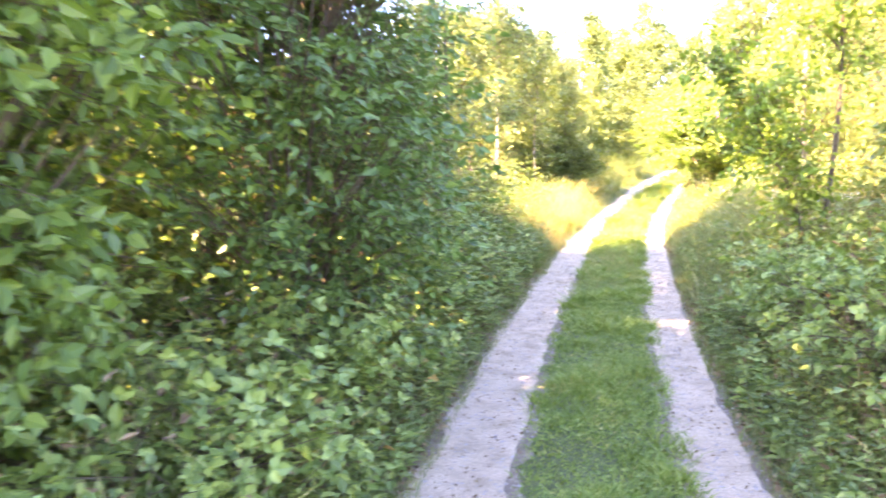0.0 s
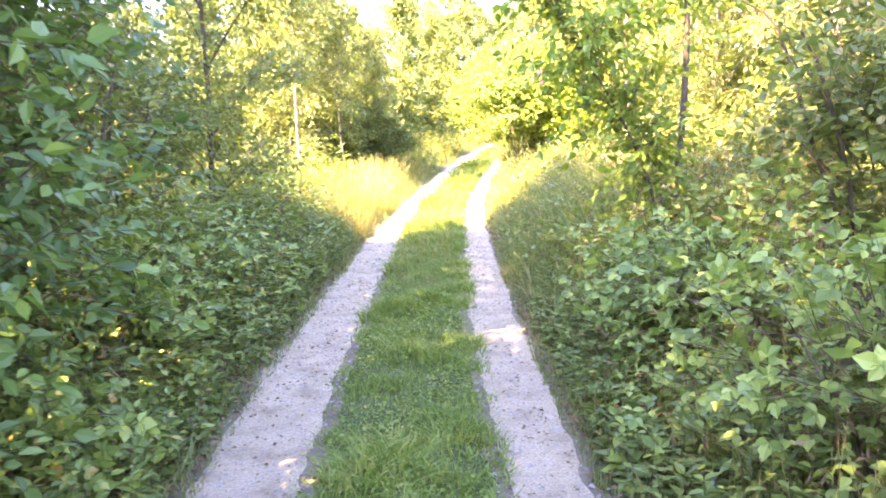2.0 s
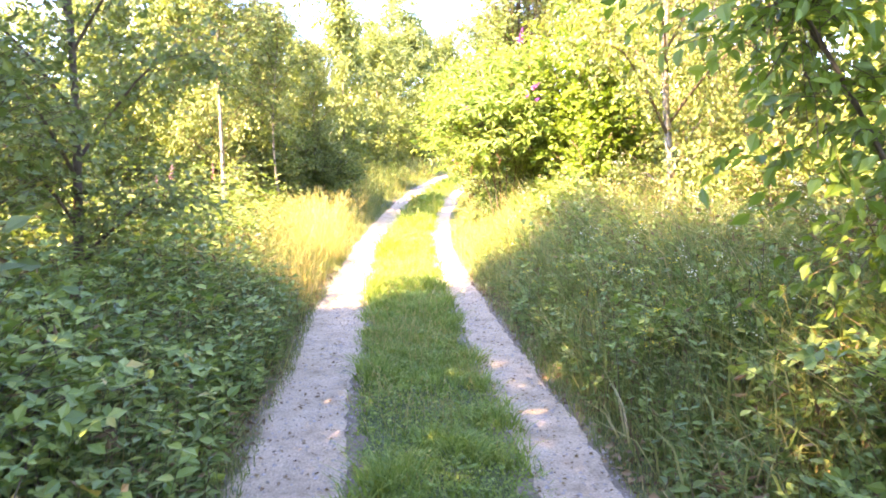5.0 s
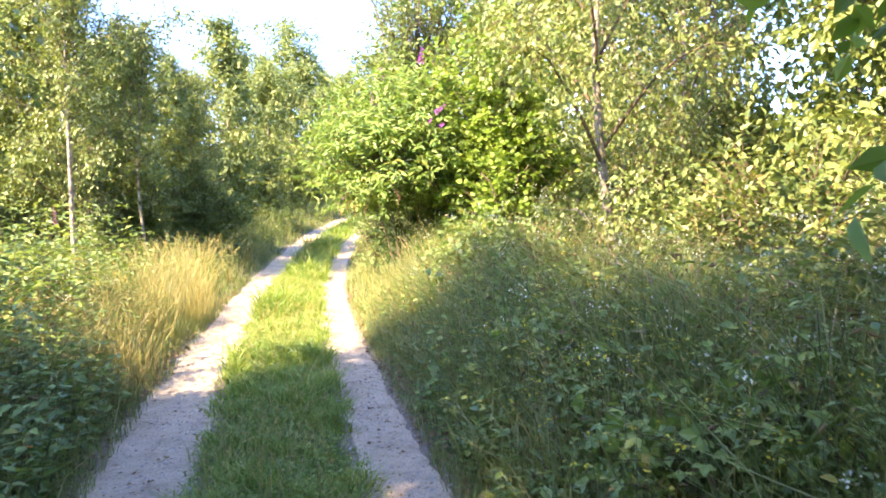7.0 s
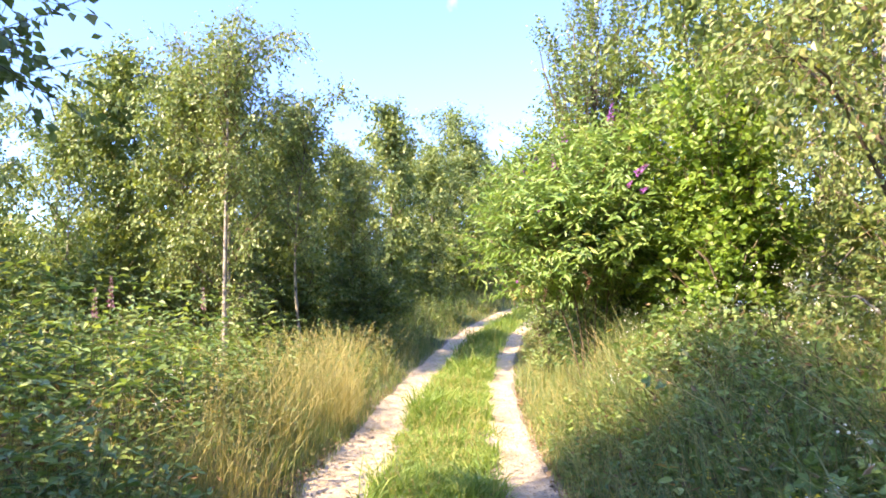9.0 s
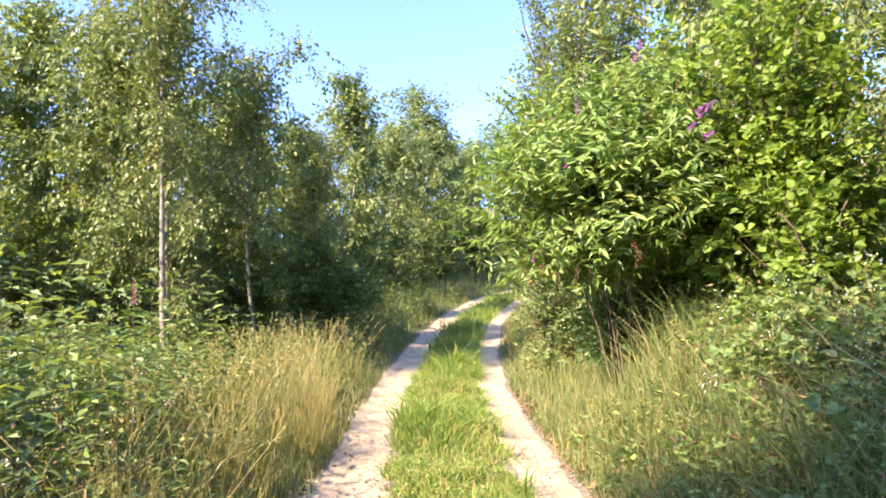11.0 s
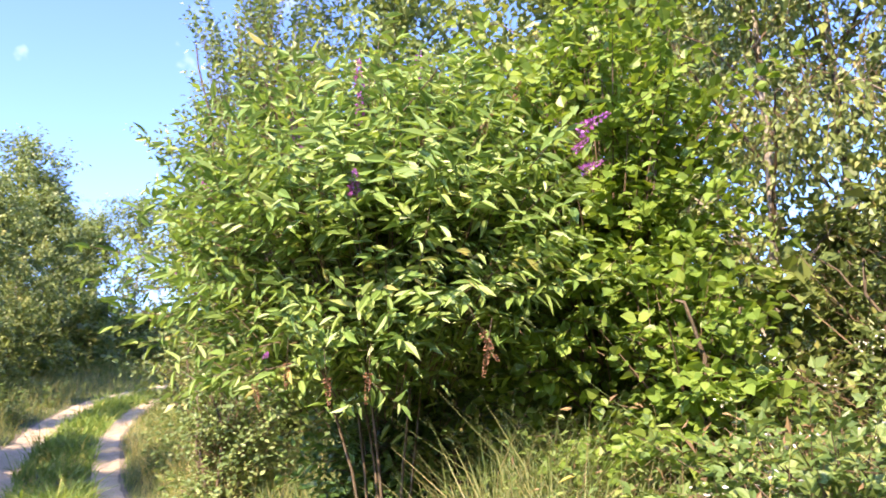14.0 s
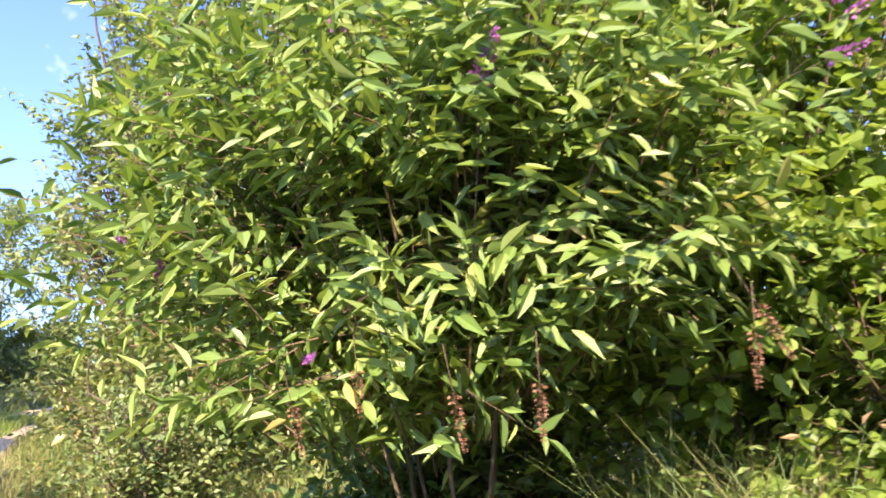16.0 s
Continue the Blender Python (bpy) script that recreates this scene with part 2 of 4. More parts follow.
def strew(heap, shape, p, a, n, size, material=0):
    """Sets a leaf at each place p, along a, facing n."""
    a = unit(a)
    side = unit(np.cross(a, n))
    up = np.cross(side, a)
    v, t = shape
    verts = p[:, None] + size[:, None, None] * (v[None, :, 0:1] * side[:, None] + v[None, :, 1:2] * a[:, None] + v[None, :, 2:3] * up[:, None])
    tris = t[None] + (np.arange(len(p)) * len(v))[:, None, None]
    heap.add(verts, tris, material)


def rods(heap, a, b, ra, rb, material=0):
    """Thin three-sided rods from a to b; with no rb they end in a point."""
    way = unit(b - a)
    s = unit(np.cross(way, np.array([0.31, 0.22, 0.93])))
    u = np.cross(way, s)
    ring = [(math.cos(k * 2.0944), math.sin(k * 2.0944)) for k in range(3)]
    va = np.stack([a + ra[:, None] * (c * s + d * u) for c, d in ring], 1)
    if rb is None:
        heap.add(np.concatenate([va, b[:, None]], 1), np.array([(0, 1, 3), (1, 2, 3), (2, 0, 3)])[None] + (np.arange(len(a)) * 4)[:, None, None], material)
        return
    vb = np.stack([b + rb[:, None] * (c * s + d * u) for c, d in ring], 1)
    t = np.array([(0, 1, 4), (0, 4, 3), (1, 2, 5), (1, 5, 4), (2, 0, 3), (2, 3, 5)])
    heap.add(np.concatenate([va, vb], 1), t[None] + (np.arange(len(a)) * 6)[:, None, None], material)


def tube(points, radii, sides=7):
    pts, radii = np.asarray(points, float), np.asarray(radii, float)
    way = unit(np.gradient(pts, axis=0))
    s = unit(np.cross(way, np.array([0.92, 0.35, 0.17])))
    u = np.cross(way, s)
    ang = np.arange(sides) * 2 * math.pi / sides
    v = pts[:, None] + radii[:, None, None] * (np.cos(ang)[None, :, None] * s[:, None] + np.sin(ang)[None, :, None] * u[:, None])
    tris = []
    for i in range(len(pts) - 1):
        for k in range(sides):
            a, b, c, d = i * sides + k, i * sides + (k + 1) % sides, (i + 1) * sides + (k + 1) % sides, (i + 1) * sides + k
            tris += [(a, b, c), (a, c, d)]
    return v.reshape(-1, 3), np.array(tris)


def part(name, me, parent, label=""):
    ob = new(name, me)
    ob.parent = parent
    return tagged(ob, label) if label else ob


def sprays(heap, rng, tips, ways, length, k, shape, size, spread=0.9, droop=0.25, twig=0.003, twig_material=1, leaf_material_index=0, flat=0.6):
    """Twigs that end at tips and run along ways, with k leaves in turn along each."""
    m = len(tips)
    ways = unit(ways)
    L = length * rng.uniform(0.6, 1.3, m)
    base = tips - ways * L[:, None]
    if twig:
        rods(heap, base, tips, np.full(m, twig), None, twig_material)
    side = unit(np.cross(ways, rng.normal(size=(m, 3)) * 0.5 + np.array([0, 0, 1.0])))
    for i in range(k):
        u = (i + 0.6) / k
        p = base + ways * (L * (0.15 + 0.85 * u))[:, None] + rng.normal(size=(m, 3)) * 0.012
        sgn = 1 if i % 2 else -1
        a = ways * (0.6 + 0.5 * u) + side * (sgn * spread) + rng.normal(size=(m, 3)) * 0.35 - np.array([0, 0, droop])
        n = np.array([0, 0, flat]) + rng.normal(size=(m, 3)) * 0.42 + ways * 0.4
        strew(heap, shape, p, a, n, size * rng.uniform(0.6, 1.25, m), leaf_material_index)


def lumpy(rng, d, lump):
    """How far the outline of a crown bulges in the direction d."""
    k = rng.normal(size=(5, 3)) * 2.4
    ph = rng.uniform(0, 6.28, 5)
    return 1 + lump * np.sin(d @ k.T + ph).sum(1) / 2.2


def shrub(name, label, category, x, y, rx, ry, bottom, top, twigs, k, shape, size, material, stems=6, lump=0.22, length=0.4, droop=0.25, seed=1, group="", rise=0.35, bark=None, spread=0.9, twig=0.003, stem_radius=0.018, floor=0.05, inside=0.4):
    """A bush: stems from the root, and a lumpy crown of leafy twigs."""
    rng = np.random.default_rng(seed)
    z0 = float(ground_z(x, y))
    ob = new(name)
    ob.location = (x, y, z0 - 0.03)
    tagged(ob, label, category, group)
    mid, half = (bottom + top) / 2, (top - bottom) / 2
    # boughs reach the outline of the crown, each with its own fan of twigs; a few twigs fill the inside
    boughs = max(twigs // 11, 14)
    ray = unit(rng.normal(size=(boughs, 3)))
    shell = np.array([rx, ry, half])
    reach = lumpy(rng, ray, lump) * (0.66 + 0.34 * rng.uniform(0, 1, boughs) ** 0.6)
    own = rng.integers(0, boughs, twigs)
    inner = rng.uniform(0, 1, twigs) < 0.16
    back = np.where(inner, rng.uniform(0.35, 0.75, twigs), rng.uniform(0, 1, twigs) ** 1.6 * 0.32)
    d = ray[own]
    splay = rng.normal(size=(twigs, 3)) * np.array([1, 1, 0.5]) * min(0.19, 0.2 * max(rx, 0.45))
    tips = d * (reach[own] * (1 - back))[:, None] * shell + np.array([0, 0, mid]) + splay
    low = tips[:, 2] < floor
    tips[low, 2] = floor + rng.uniform(0.0, 0.3, low.sum())
    ways = unit(d * np.array([1, 1, 0.7]) + np.array([0, 0, rise]) + splay * 3.0 + rng.normal(size=(twigs, 3)) * 0.25)
    heap = Heap()
    bough_tip = ray * (reach * 0.93)[:, None] * shell + np.array([0, 0, mid])
    bough_tip[:, 2] = np.maximum(bough_tip[:, 2], floor + 0.05)
    root = bough_tip * np.array([inside, inside, 0.4 + inside * 0.5]) + np.array([0, 0, 0.1])
    rods(heap, root, bough_tip, np.full(boughs, stem_radius * 0.4), np.full(boughs, 0.002), 1)
    sprays(heap, rng, tips, ways, length, k, shape, size, spread, droop, twig)
    part("foliage", heap.mesh("foliage", material, M_TWIG), ob)
    for i in range(stems):
        a = i * 6.28 / stems + rng.uniform(-0.4, 0.4)
        out = rng.uniform(0.35, 0.75)
        end = np.array([math.cos(a) * rx * out, math.sin(a) * ry * out, mid + half * rng.uniform(0.2, 0.75)])
        u = np.linspace(0, 1, 7)[:, None]
        pts = np.array([math.cos(a) * 0.08, math.sin(a) * 0.08, 0]) * (1 - u) + end * (u * np.array([1, 1, 0]) + (1 - (1 - u) ** 1.6) * np.array([0, 0, 1])) + rng.normal(size=(7, 3)) * 0.05 * u + np.sin(u * 3.1) * rng.normal(size=3) * 0.1
        part("stem", mesh_of("stem", *tube(pts, np.linspace(stem_radius, stem_radius * 0.3, 7), 5), [bark or M_BARK], smooth=True), ob)
    return ob


def tree(name, label, category, x, y, height, radius, clear, twigs, k, size, material, bark, trunk_radius=0.05, weep=0.5, lean=(0, 0), limbs=9, seed=1, group="", shape=SMALL, length=0.5, top=0.25, twig=0.0025, split=False):
    """A slender tree: bent tapered trunk, limbs, and sprays of small leaves that hang from the limbs."""
    rng = np.random.default_rng(seed)
    ob = new(name)
    ob.location = (x, y, float(ground_z(x, y)) - 0.05)
    tagged(ob, label, category, group)
    u = np.linspace(0, 1, 12)
    bendx, bendy = rng.normal(size=2) * 0.12
    def axis(v):
        v = np.asarray(v)
        return np.stack([lean[0] * v + bendx * np.sin(v * 4), lean[1] * v + bendy * np.sin(v * 3.3), height * v], -1)
    part("trunk", mesh_of("trunk", *tube(axis(u), trunk_radius * (1 - 0.9 * u ** 0.9) + 0.004, 8), [bark], smooth=True), ob)
    ends, roots, limb_obs = [], [], []
    for i in range(limbs):
        v = clear + (0.93 - clear) * (i + rng.uniform(0, 0.6)) / limbs
        a = i * 2.4 + rng.uniform(-0.5, 0.5)
        reach = radius * (top + (1 - top) * math.sin(math.pi * min(1, (1 - v) / (1 - clear) * 0.85 + 0.12)) ** 0.8) * rng.uniform(0.75, 1.1)
        root = axis(v)
        w = np.linspace(0, 1, 6)[:, None]
        pts = root + w * np.array([math.cos(a) * reach, math.sin(a) * reach, 0]) + np.array([0, 0, reach * 0.75]) * np.sin(w * 1.9) + rng.normal(size=(6, 3)) * 0.03 * w
        r0 = trunk_radius * (1 - 0.85 * v) * 0.45 + 0.003
        limb_obs.append(part("limb", mesh_of("limb", *tube(pts, np.linspace(r0, 0.003, 6), 5), [bark if r0 > 0.02 else M_TWIG], smooth=True), ob))
        ends.append(pts)
        roots.append(v)
    ends = np.array(ends)
    pick = rng.integers(0, limbs, twigs)
    along = rng.uniform(0.06, 1.0, twigs) ** 0.85 * 5
    i0 = np.minimum(along.astype(int), 4)
    f = (along - i0)[:, None]
    p = ends[pick, i0] * (1 - f) + ends[pick, i0 + 1] * f
    crown = rng.uniform(0, 1, twigs) < 0.18
    p[crown] = axis(rng.uniform(0.75, 1.0, crown.sum()))
    d = unit(rng.normal(size=(twigs, 3)) * np.array([1, 1, 0.6]))
    ways = unit(d + np.array([0, 0, 0.25]) - np.array([0, 0, 1.0]) * (weep * rng.uniform(0.4, 1.8, twigs))[:, None])
    ways[crown] = unit(d[crown] * 0.7 + np.array([0, 0, 0.8]))
    tips = p + ways * length * rng.uniform(0.5, 1.2, twigs)[:, None] + rng.normal(size=(twigs, 3)) * 0.08 * radius
    if split:
        for i, limb in enumerate(limb_obs):
            own = (pick == i) & ~crown
            heap = Heap()
            sprays(heap, rng, tips[own], ways[own], length, k, shape, size, 0.8, 0.45, twig)
            part("foliage", heap.mesh("foliage", material, M_TWIG), limb)
        tips, ways = tips[crown], ways[crown]
    heap = Heap()
    sprays(heap, rng, tips, ways, length, k, shape, size, 0.8, 0.45, twig)
    part("crown", heap.mesh("crown", material, M_TWIG), ob)
    return ob


def blades(heap, rng, x, y, height, width, lean=0.35, material=0):
    n = len(x)
    p = np.stack([x, y, ground_z(x, y) - 0.01], 1)
    a = rng.uniform(0, 6.28, n)
    w = np.stack([np.cos(a), np.sin(a), np.zeros(n)], 1) * (width * rng.uniform(0.6, 1.2, n))[:, None] * 0.5
    b = rng.uniform(0, 6.28, n)
    l = np.stack([np.cos(b), np.sin(b), np.zeros(n)], 1) * (height * lean * rng.uniform(0.2, 1.6, n))[:, None]
    up = np.zeros((n, 3))
    up[:, 2] = height
    v = np.stack([p - w, p + w, p + l * 0.3 + up * 0.6 - w * 0.75, p + l * 0.3 + up * 0.6 + w * 0.75, p + l + up * 0.95], 1)
    heap.add(v, np.array([(0, 1, 3), (0, 3, 2), (2, 3, 4)])[None] + (np.arange(n) * 5)[:, None, None], material)


def panicles(heap, rng, x, y, height, lean=0.3, stalk=0, head=0):
    """Grass stalks with loose seed heads."""
    n = len(x)
    p = np.stack([x, y, ground_z(x, y)], 1)
    b = rng.uniform(0, 6.28, n)
    l = np.stack([np.cos(b), np.sin(b), np.zeros(n)], 1) * (height * lean * rng.uniform(0.1, 1.5, n))[:, None]
    m = p + l * 0.35 + np.array([0, 0, 0.6]) * height[:, None]
    t = p + l + np.array([0, 0, 0.97]) * height[:, None]
    r = np.full(n, 0.0016)
    rods(heap, p, m, r, r * 0.8, stalk)
    rods(heap, m, t, r * 0.8, r * 0.5, stalk)
    way = unit(t - m)
    for i in range(9):
        q = t - way * (height * 0.02 * i)[:, None]
        strew(heap, SLIM, q, way * 0.9 + rng.normal(size=(n, 3)) * 0.5, rng.normal(size=(n, 3)), 0.014 + 0.01 * rng.uniform(0, 1, n) + 0.0012 * i * (height > 0.7), head)


# ---- ground and ruts ----
def axis_steps(lo, hi, fine, ends):
    out = 1.35
    mid = np.arange(lo, hi + 1e-6, fine)
    left, right, s = [], [], fine
    a, b = lo, hi
    while b < ends:
        s *= out
        a, b = a - s, b + s
        left.append(a), right.append(b)
    return np.concatenate([left[::-1], mid, right])


gx, gy = axis_steps(-4, 7, 0.17, 900), axis_steps(-2, 40, 0.24, 900)
X, Y = np.meshgrid(gx, gy)
gv = np.stack([X, Y, ground_z(X, Y)], -1).reshape(-1, 3)
nx, ny = len(gx), len(gy)
ii, jj = np.meshgrid(np.arange(nx - 1), np.arange(ny - 1))
q = (jj * nx + ii).ravel()
tagged(new("ground", mesh_of("ground", gv, np.stack([np.stack([q, q + 1, q + nx + 1], 1), np.stack([q, q + nx + 1, q + nx], 1)], 1), [M_SOIL], smooth=True)),
       "grassy brown soil of a woodland lane and its verges", "ground", kind="structure")


def rut(name, label, offset, width, seed, material, lift):
    ys = np.concatenate([np.arange(-10, 24, 0.06), np.arange(24, 50, 0.12)])
    s = np.interp(ys, GRID_Y, GRID_S)
    c = 1 / np.sqrt(1 + s * s)
    frac = np.linspace(-1, 1, 9)
    left = width / 2 * (1 + 0.2 * wave(ys, ys * 0.3, 2.1, seed) + 0.1 * wave(ys, ys, 7.0, seed + 1) + 0.06 * wave(ys, ys, 17.0, seed + 5))
    right = width / 2 * (1 + 0.2 * wave(ys, ys * 0.3, 1.7, seed + 2) + 0.1 * wave(ys, ys, 6.0, seed + 3) + 0.06 * wave(ys, ys, 15.0, seed + 7))
    off = offset + np.where(frac[None] < 0, frac[None] * left[:, None], frac[None] * right[:, None])
    px = line_x(ys)[:, None] + off * c[:, None]
    py = ys[:, None] - off * (s * c)[:, None]
    pz = ground_z(px, py) + lift * np.where(abs(frac) > 0.95, -1.5, 1.0)[None] + 0.006 * wave(px, py, 14.0, seed)
    n, m = len(ys), len(frac)
    i, j = np.meshgrid(np.arange(m - 1), np.arange(n - 1))
    a = (j * m + i).ravel()
    tagged(new(name, mesh_of(name, np.stack([px, py, pz], -1), np.stack([np.stack([a, a + 1, a + m + 1], 1), np.stack([a, a + m + 1, a + m], 1)], 1), [material], smooth=True)), label, "path", kind="structure")


LEFT_RUT, RIGHT_RUT = (-0.66, 0.63), (0.66, 0.46)
rut("rut_edge_1", "brown dirt edge of the wheel rut", LEFT_RUT[0], LEFT_RUT[1] + 0.16, 1.0, M_DIRT, 0.007)
rut("rut_edge_2", "brown dirt edge of the narrow wheel rut", RIGHT_RUT[0], RIGHT_RUT[1] + 0.14, 4.0, M_DIRT, 0.007)
rut("rut_1", "pale grey gravel wheel rut along the lane", *LEFT_RUT, 1.0, M_GRAVEL, 0.013)
rut("rut_2", "narrow pale grey gravel wheel rut along the lane", *RIGHT_RUT, 4.0, M_GRAVEL, 0.013)


def place(rng, n, y0, y1, d0, d1):
    """Random places between two distances across the lane."""
    y = rng.uniform(y0, y1, n)
    d = rng.uniform(min(d0, d1), max(d0, d1), n)
    s = np.interp(y, GRID_Y, GRID_S)
    c = 1 / np.sqrt(1 + s * s)
    return line_x(y) + d * c, y - d * s * c


def stuff(name, heap, label, category, *materials):
    return tagged(new(name, heap.mesh(name, *materials)), label, category, kind="stuff")


rng = np.random.default_rng(11)
heap = Heap()
for n, y0, y1, size in ((40000, 1, 12, 1.0), (24000, 12, 22, 1.2), (7000, 22, 38, 2.2)):
    x, y = place(rng, n, y0, y1, -0.44, 0.54)
    d = across(x, y)
    keep = rng.uniform(0, 1, n) < step01(0.53, 0.36, abs(d - 0.05) + 0.07 * wave(x, y, 6.0, 3.0))
    x, y, n = x[keep], y[keep], keep.sum()
    tuft = np.clip(0.5 + wave(x, y, 3.3, 2.0), 0, 1.4) * np.clip(0.6 + wave(x, y, 9.0, 6.0), 0.15, 1.3)
    h = (0.03 + 0.085 * tuft) * rng.uniform(0.5, 1.3, n) * size
    h *= 1 + 1.6 * step01(9, 15, y) * np.clip(wave(x, y, 1.5, 8.0) + 0.2, 0, 1)
    blades(heap, rng, x, y, h, 0.0095 * size, 1.1)
x, y = place(rng, 15000, 1, 16, -0.33, 0.42)
keep = wave(x, y, 4.0, 5.0) > -0.25
x, y = x[keep], y[keep]
n = len(x)
strew(heap, SMALL, np.stack([x, y, ground_z(x, y) + rng.uniform(0.015, 0.06, n)], 1), rng.normal(size=(n, 3)) * np.array([1, 1, 0.3]), np.array([0, 0, 1.0]) + rng.normal(size=(n, 3)) * 0.4, rng.uniform(0.015, 0.035, n))
stuff("median_grass", heap, "short green grass growing between the wheel ruts", "grass", M_GRASS)

heap = Heap()
for side in (-1, 1):
    for n, y0, y1, d0, d1, h0, size in ((9000, 1, 11, 0.84, 1.3, 0.2, 0.9), (3000, 14.2, 18, 0.95, 1.9, 0.42, 0.9), (14000, 8, 18, 0.86, 2.4, 0.3, 0.9), (9000, 16, 26, 0.88, 3.2, 0.32, 1.4), (4000, 26, 42, 0.9, 3.5, 0.4, 2.8), (3500, 10, 34, 2.5, 6.0, 0.45, 2.4)):
        x, y = place(rng, n, y0, y1, side * d0, side * d1)
        d = abs(across(x, y))
        h = h0 * rng.uniform(0.5, 1.5, n) * (0.35 + 0.8 * step01(0.85, 1.6, d)) * (1 + 0.45 * wave(x, y, 1.2, 4.0)) * (0.3 + 0.7 * step01(0.45, 0.8, np.hypot(x - 2.65, y - 17.0)))
        blades(heap, rng, x, y, h, 0.007 * size, 0.55)
for n, y0, y1, d0, d1, h0 in ((5000, 7.2, 12.8, 1.1, 3.2, 0.62), (3500, 10, 15, -3.0, -1.1, 0.5)):
    x, y = place(rng, n, y0, y1, d0, d1)
    blades(heap, rng, x, y, h0 * rng.uniform(0.5, 1.3, n) * (0.4 + 0.7 * step01(0.9, 1.9, abs(across(x, y)))), 0.009, 0.6)
stuff("verge_grass", heap, "tall green and straw-coloured grass on the verges", "grass", M_TALL)

# broad arching blades that hang over from the banks
heap = Heap()
for n, y0, y1, d0, d1, h0 in ((2600, 7, 14.0, 1.0, 3.0, 0.72), (1700, 7, 15, -2.8, -1.0, 0.55), (700, 1, 7, 0.95, 1.5, 0.45), (500, 1.5, 7, -1.4, -0.95, 0.4)):
    x, y = place(rng, n, y0, y1, d0, d1)
    blades(heap, rng, x, y, h0 * rng.uniform(0.5, 1.3, n) * (0.5 + 0.6 * step01(0.9, 1.7, abs(across(x, y)))), 0.012, 0.95)
stuff("coarse_grass", heap, "coarse arching blades of grass on the banks", "grass", M_TALL)

# ripe tussocks in the sun
heap = Heap()
for n, y0, y1, d0, d1, h0 in ((460, 13.2, 18.0, -1.55, -1.0, 0.85), (260, 17, 26, -2.4, -1.0, 0.7), (360, 10, 13.5, -2.4, -1.0, 0.58), (170, 12.5, 16.5, 0.95, 1.4, 0.4), (260, 17, 28, 0.95, 1.6, 0.45), (300, 27, 38, -3.0, -0.95, 0.5), (200, 28, 38, 0.95, 2.5, 0.5), (900, 9, 26, -0.32, 0.4, 0.2)):
    x, y = place(rng, n, y0, y1, d0, d1)
    if h0 > 0.6:  # gather the stalks into tussocks
        cx, cy = place(rng, n // 26, y0, y1, d0, d1)
        k = rng.integers(0, len(cx), n)
        x, y = cx[k] + rng.normal(size=n) * 0.09, cy[k] + rng.normal(size=n) * 0.09
    keep = abs(across(x, y)) > 0.93 if abs(d0) > 0.9 and abs(d1) > 0.9 else wave(x, y, 2.6, 7.0) > -0.15
    x, y = x[keep], y[keep]
    panicles(heap, rng, x, y, h0 * rng.uniform(0.6, 1.3, len(x)), 0.45)
    k = rng.integers(0, len(x), len(x) * 3)
    blades(heap, rng, x[k] + rng.normal(size=len(k)) * 0.06, y[k] + rng.normal(size=len(k)) * 0.06, h0 * rng.uniform(0.3, 0.8, len(k)), 0.005, 0.6)
stuff("ripe_grass", heap, "golden ripe grass with feathery seed heads along the ruts", "grass", M_STRAW)


def herbs(heap, rng, x, y, height, size, levels=6, shape=SLIM, flower=None):
    """Upright weeds: a stalk with leaves in turn all the way up, some with a flower head."""
    n = len(x)
    p = np.stack([x, y, ground_z(x, y)], 1)
    b = rng.normal(size=(n, 3)) * np.array([0.16, 0.16, 0]) * height[:, None]
    t = p + b + np.array([0, 0, 1.0]) * height[:, None]
    rods(heap, p, t, np.full(n, 0.003), None, 1)
    for i in range(levels):
        u = (i + 0.5 + rng.uniform(-0.3, 0.3, n)) / levels
        a0 = rng.uniform(0, 6.28, n)
        for k in (0, 1):
            a = a0 + k * 3.14
            way = np.stack([np.cos(a), np.sin(a), rng.uniform(-0.3, 0.7, n)], 1)
            strew(heap, shape, p + (t - p) * u[:, None], way, np.array([0, 0, 1.0]) + rng.normal(size=(n, 3)) * 0.3, size * (1.15 - 0.6 * u) * rng.uniform(0.7, 1.3, n), 0)
    if flower is not None:
        pick = rng.uniform(0, 1, n) < flower
        q = t[pick]
        for k in range(8):
            strew(heap, SMALL, q + rng.normal(size=q.shape) * np.array([0.02, 0.02, 0.012]), rng.normal(size=q.shape) * np.array([1, 1, 0.3]), np.array([0, 0, 1.0]) + rng.normal(size=q.shape) * 0.3, rng.uniform(0.01, 0.02, len(q)), 2)


heap = Heap()
for n, y0, y1, d0, d1, h0, size in ((700, 1, 9, -1.6, -0.95, 0.4, 0.07), (1200, 7, 12.5, -2.6, -1.0, 0.7, 0.09), (1200, 11.5, 22, -4.2, -1.2, 0.65, 0.09), (800, 1, 8, 0.95, 1.5, 0.45, 0.07), (1500, 7, 16.5, 0.98, 2.6, 0.55, 0.08), (500, 20, 34, -4.0, -1.2, 0.7, 0.13), (420, 12.5, 17.5, -3.3, -1.7, 1.05, 0.13), (300, 20, 34, 1.2, 3.0, 0.7, 0.13)):
    x, y = place(rng, n, y0, y1, d0, d1)
    d = abs(across(x, y))
    herbs(heap, rng, x, y, h0 * rng.uniform(0.5, 1.3, n) * (0.45 + 0.65 * step01(0.9, 1.8, d)), size, shape=kite(0.24, 0.2))
stuff("verge_weeds", heap, "leafy green weeds crowding the verges", "weeds", M_HERB, M_TWIG)

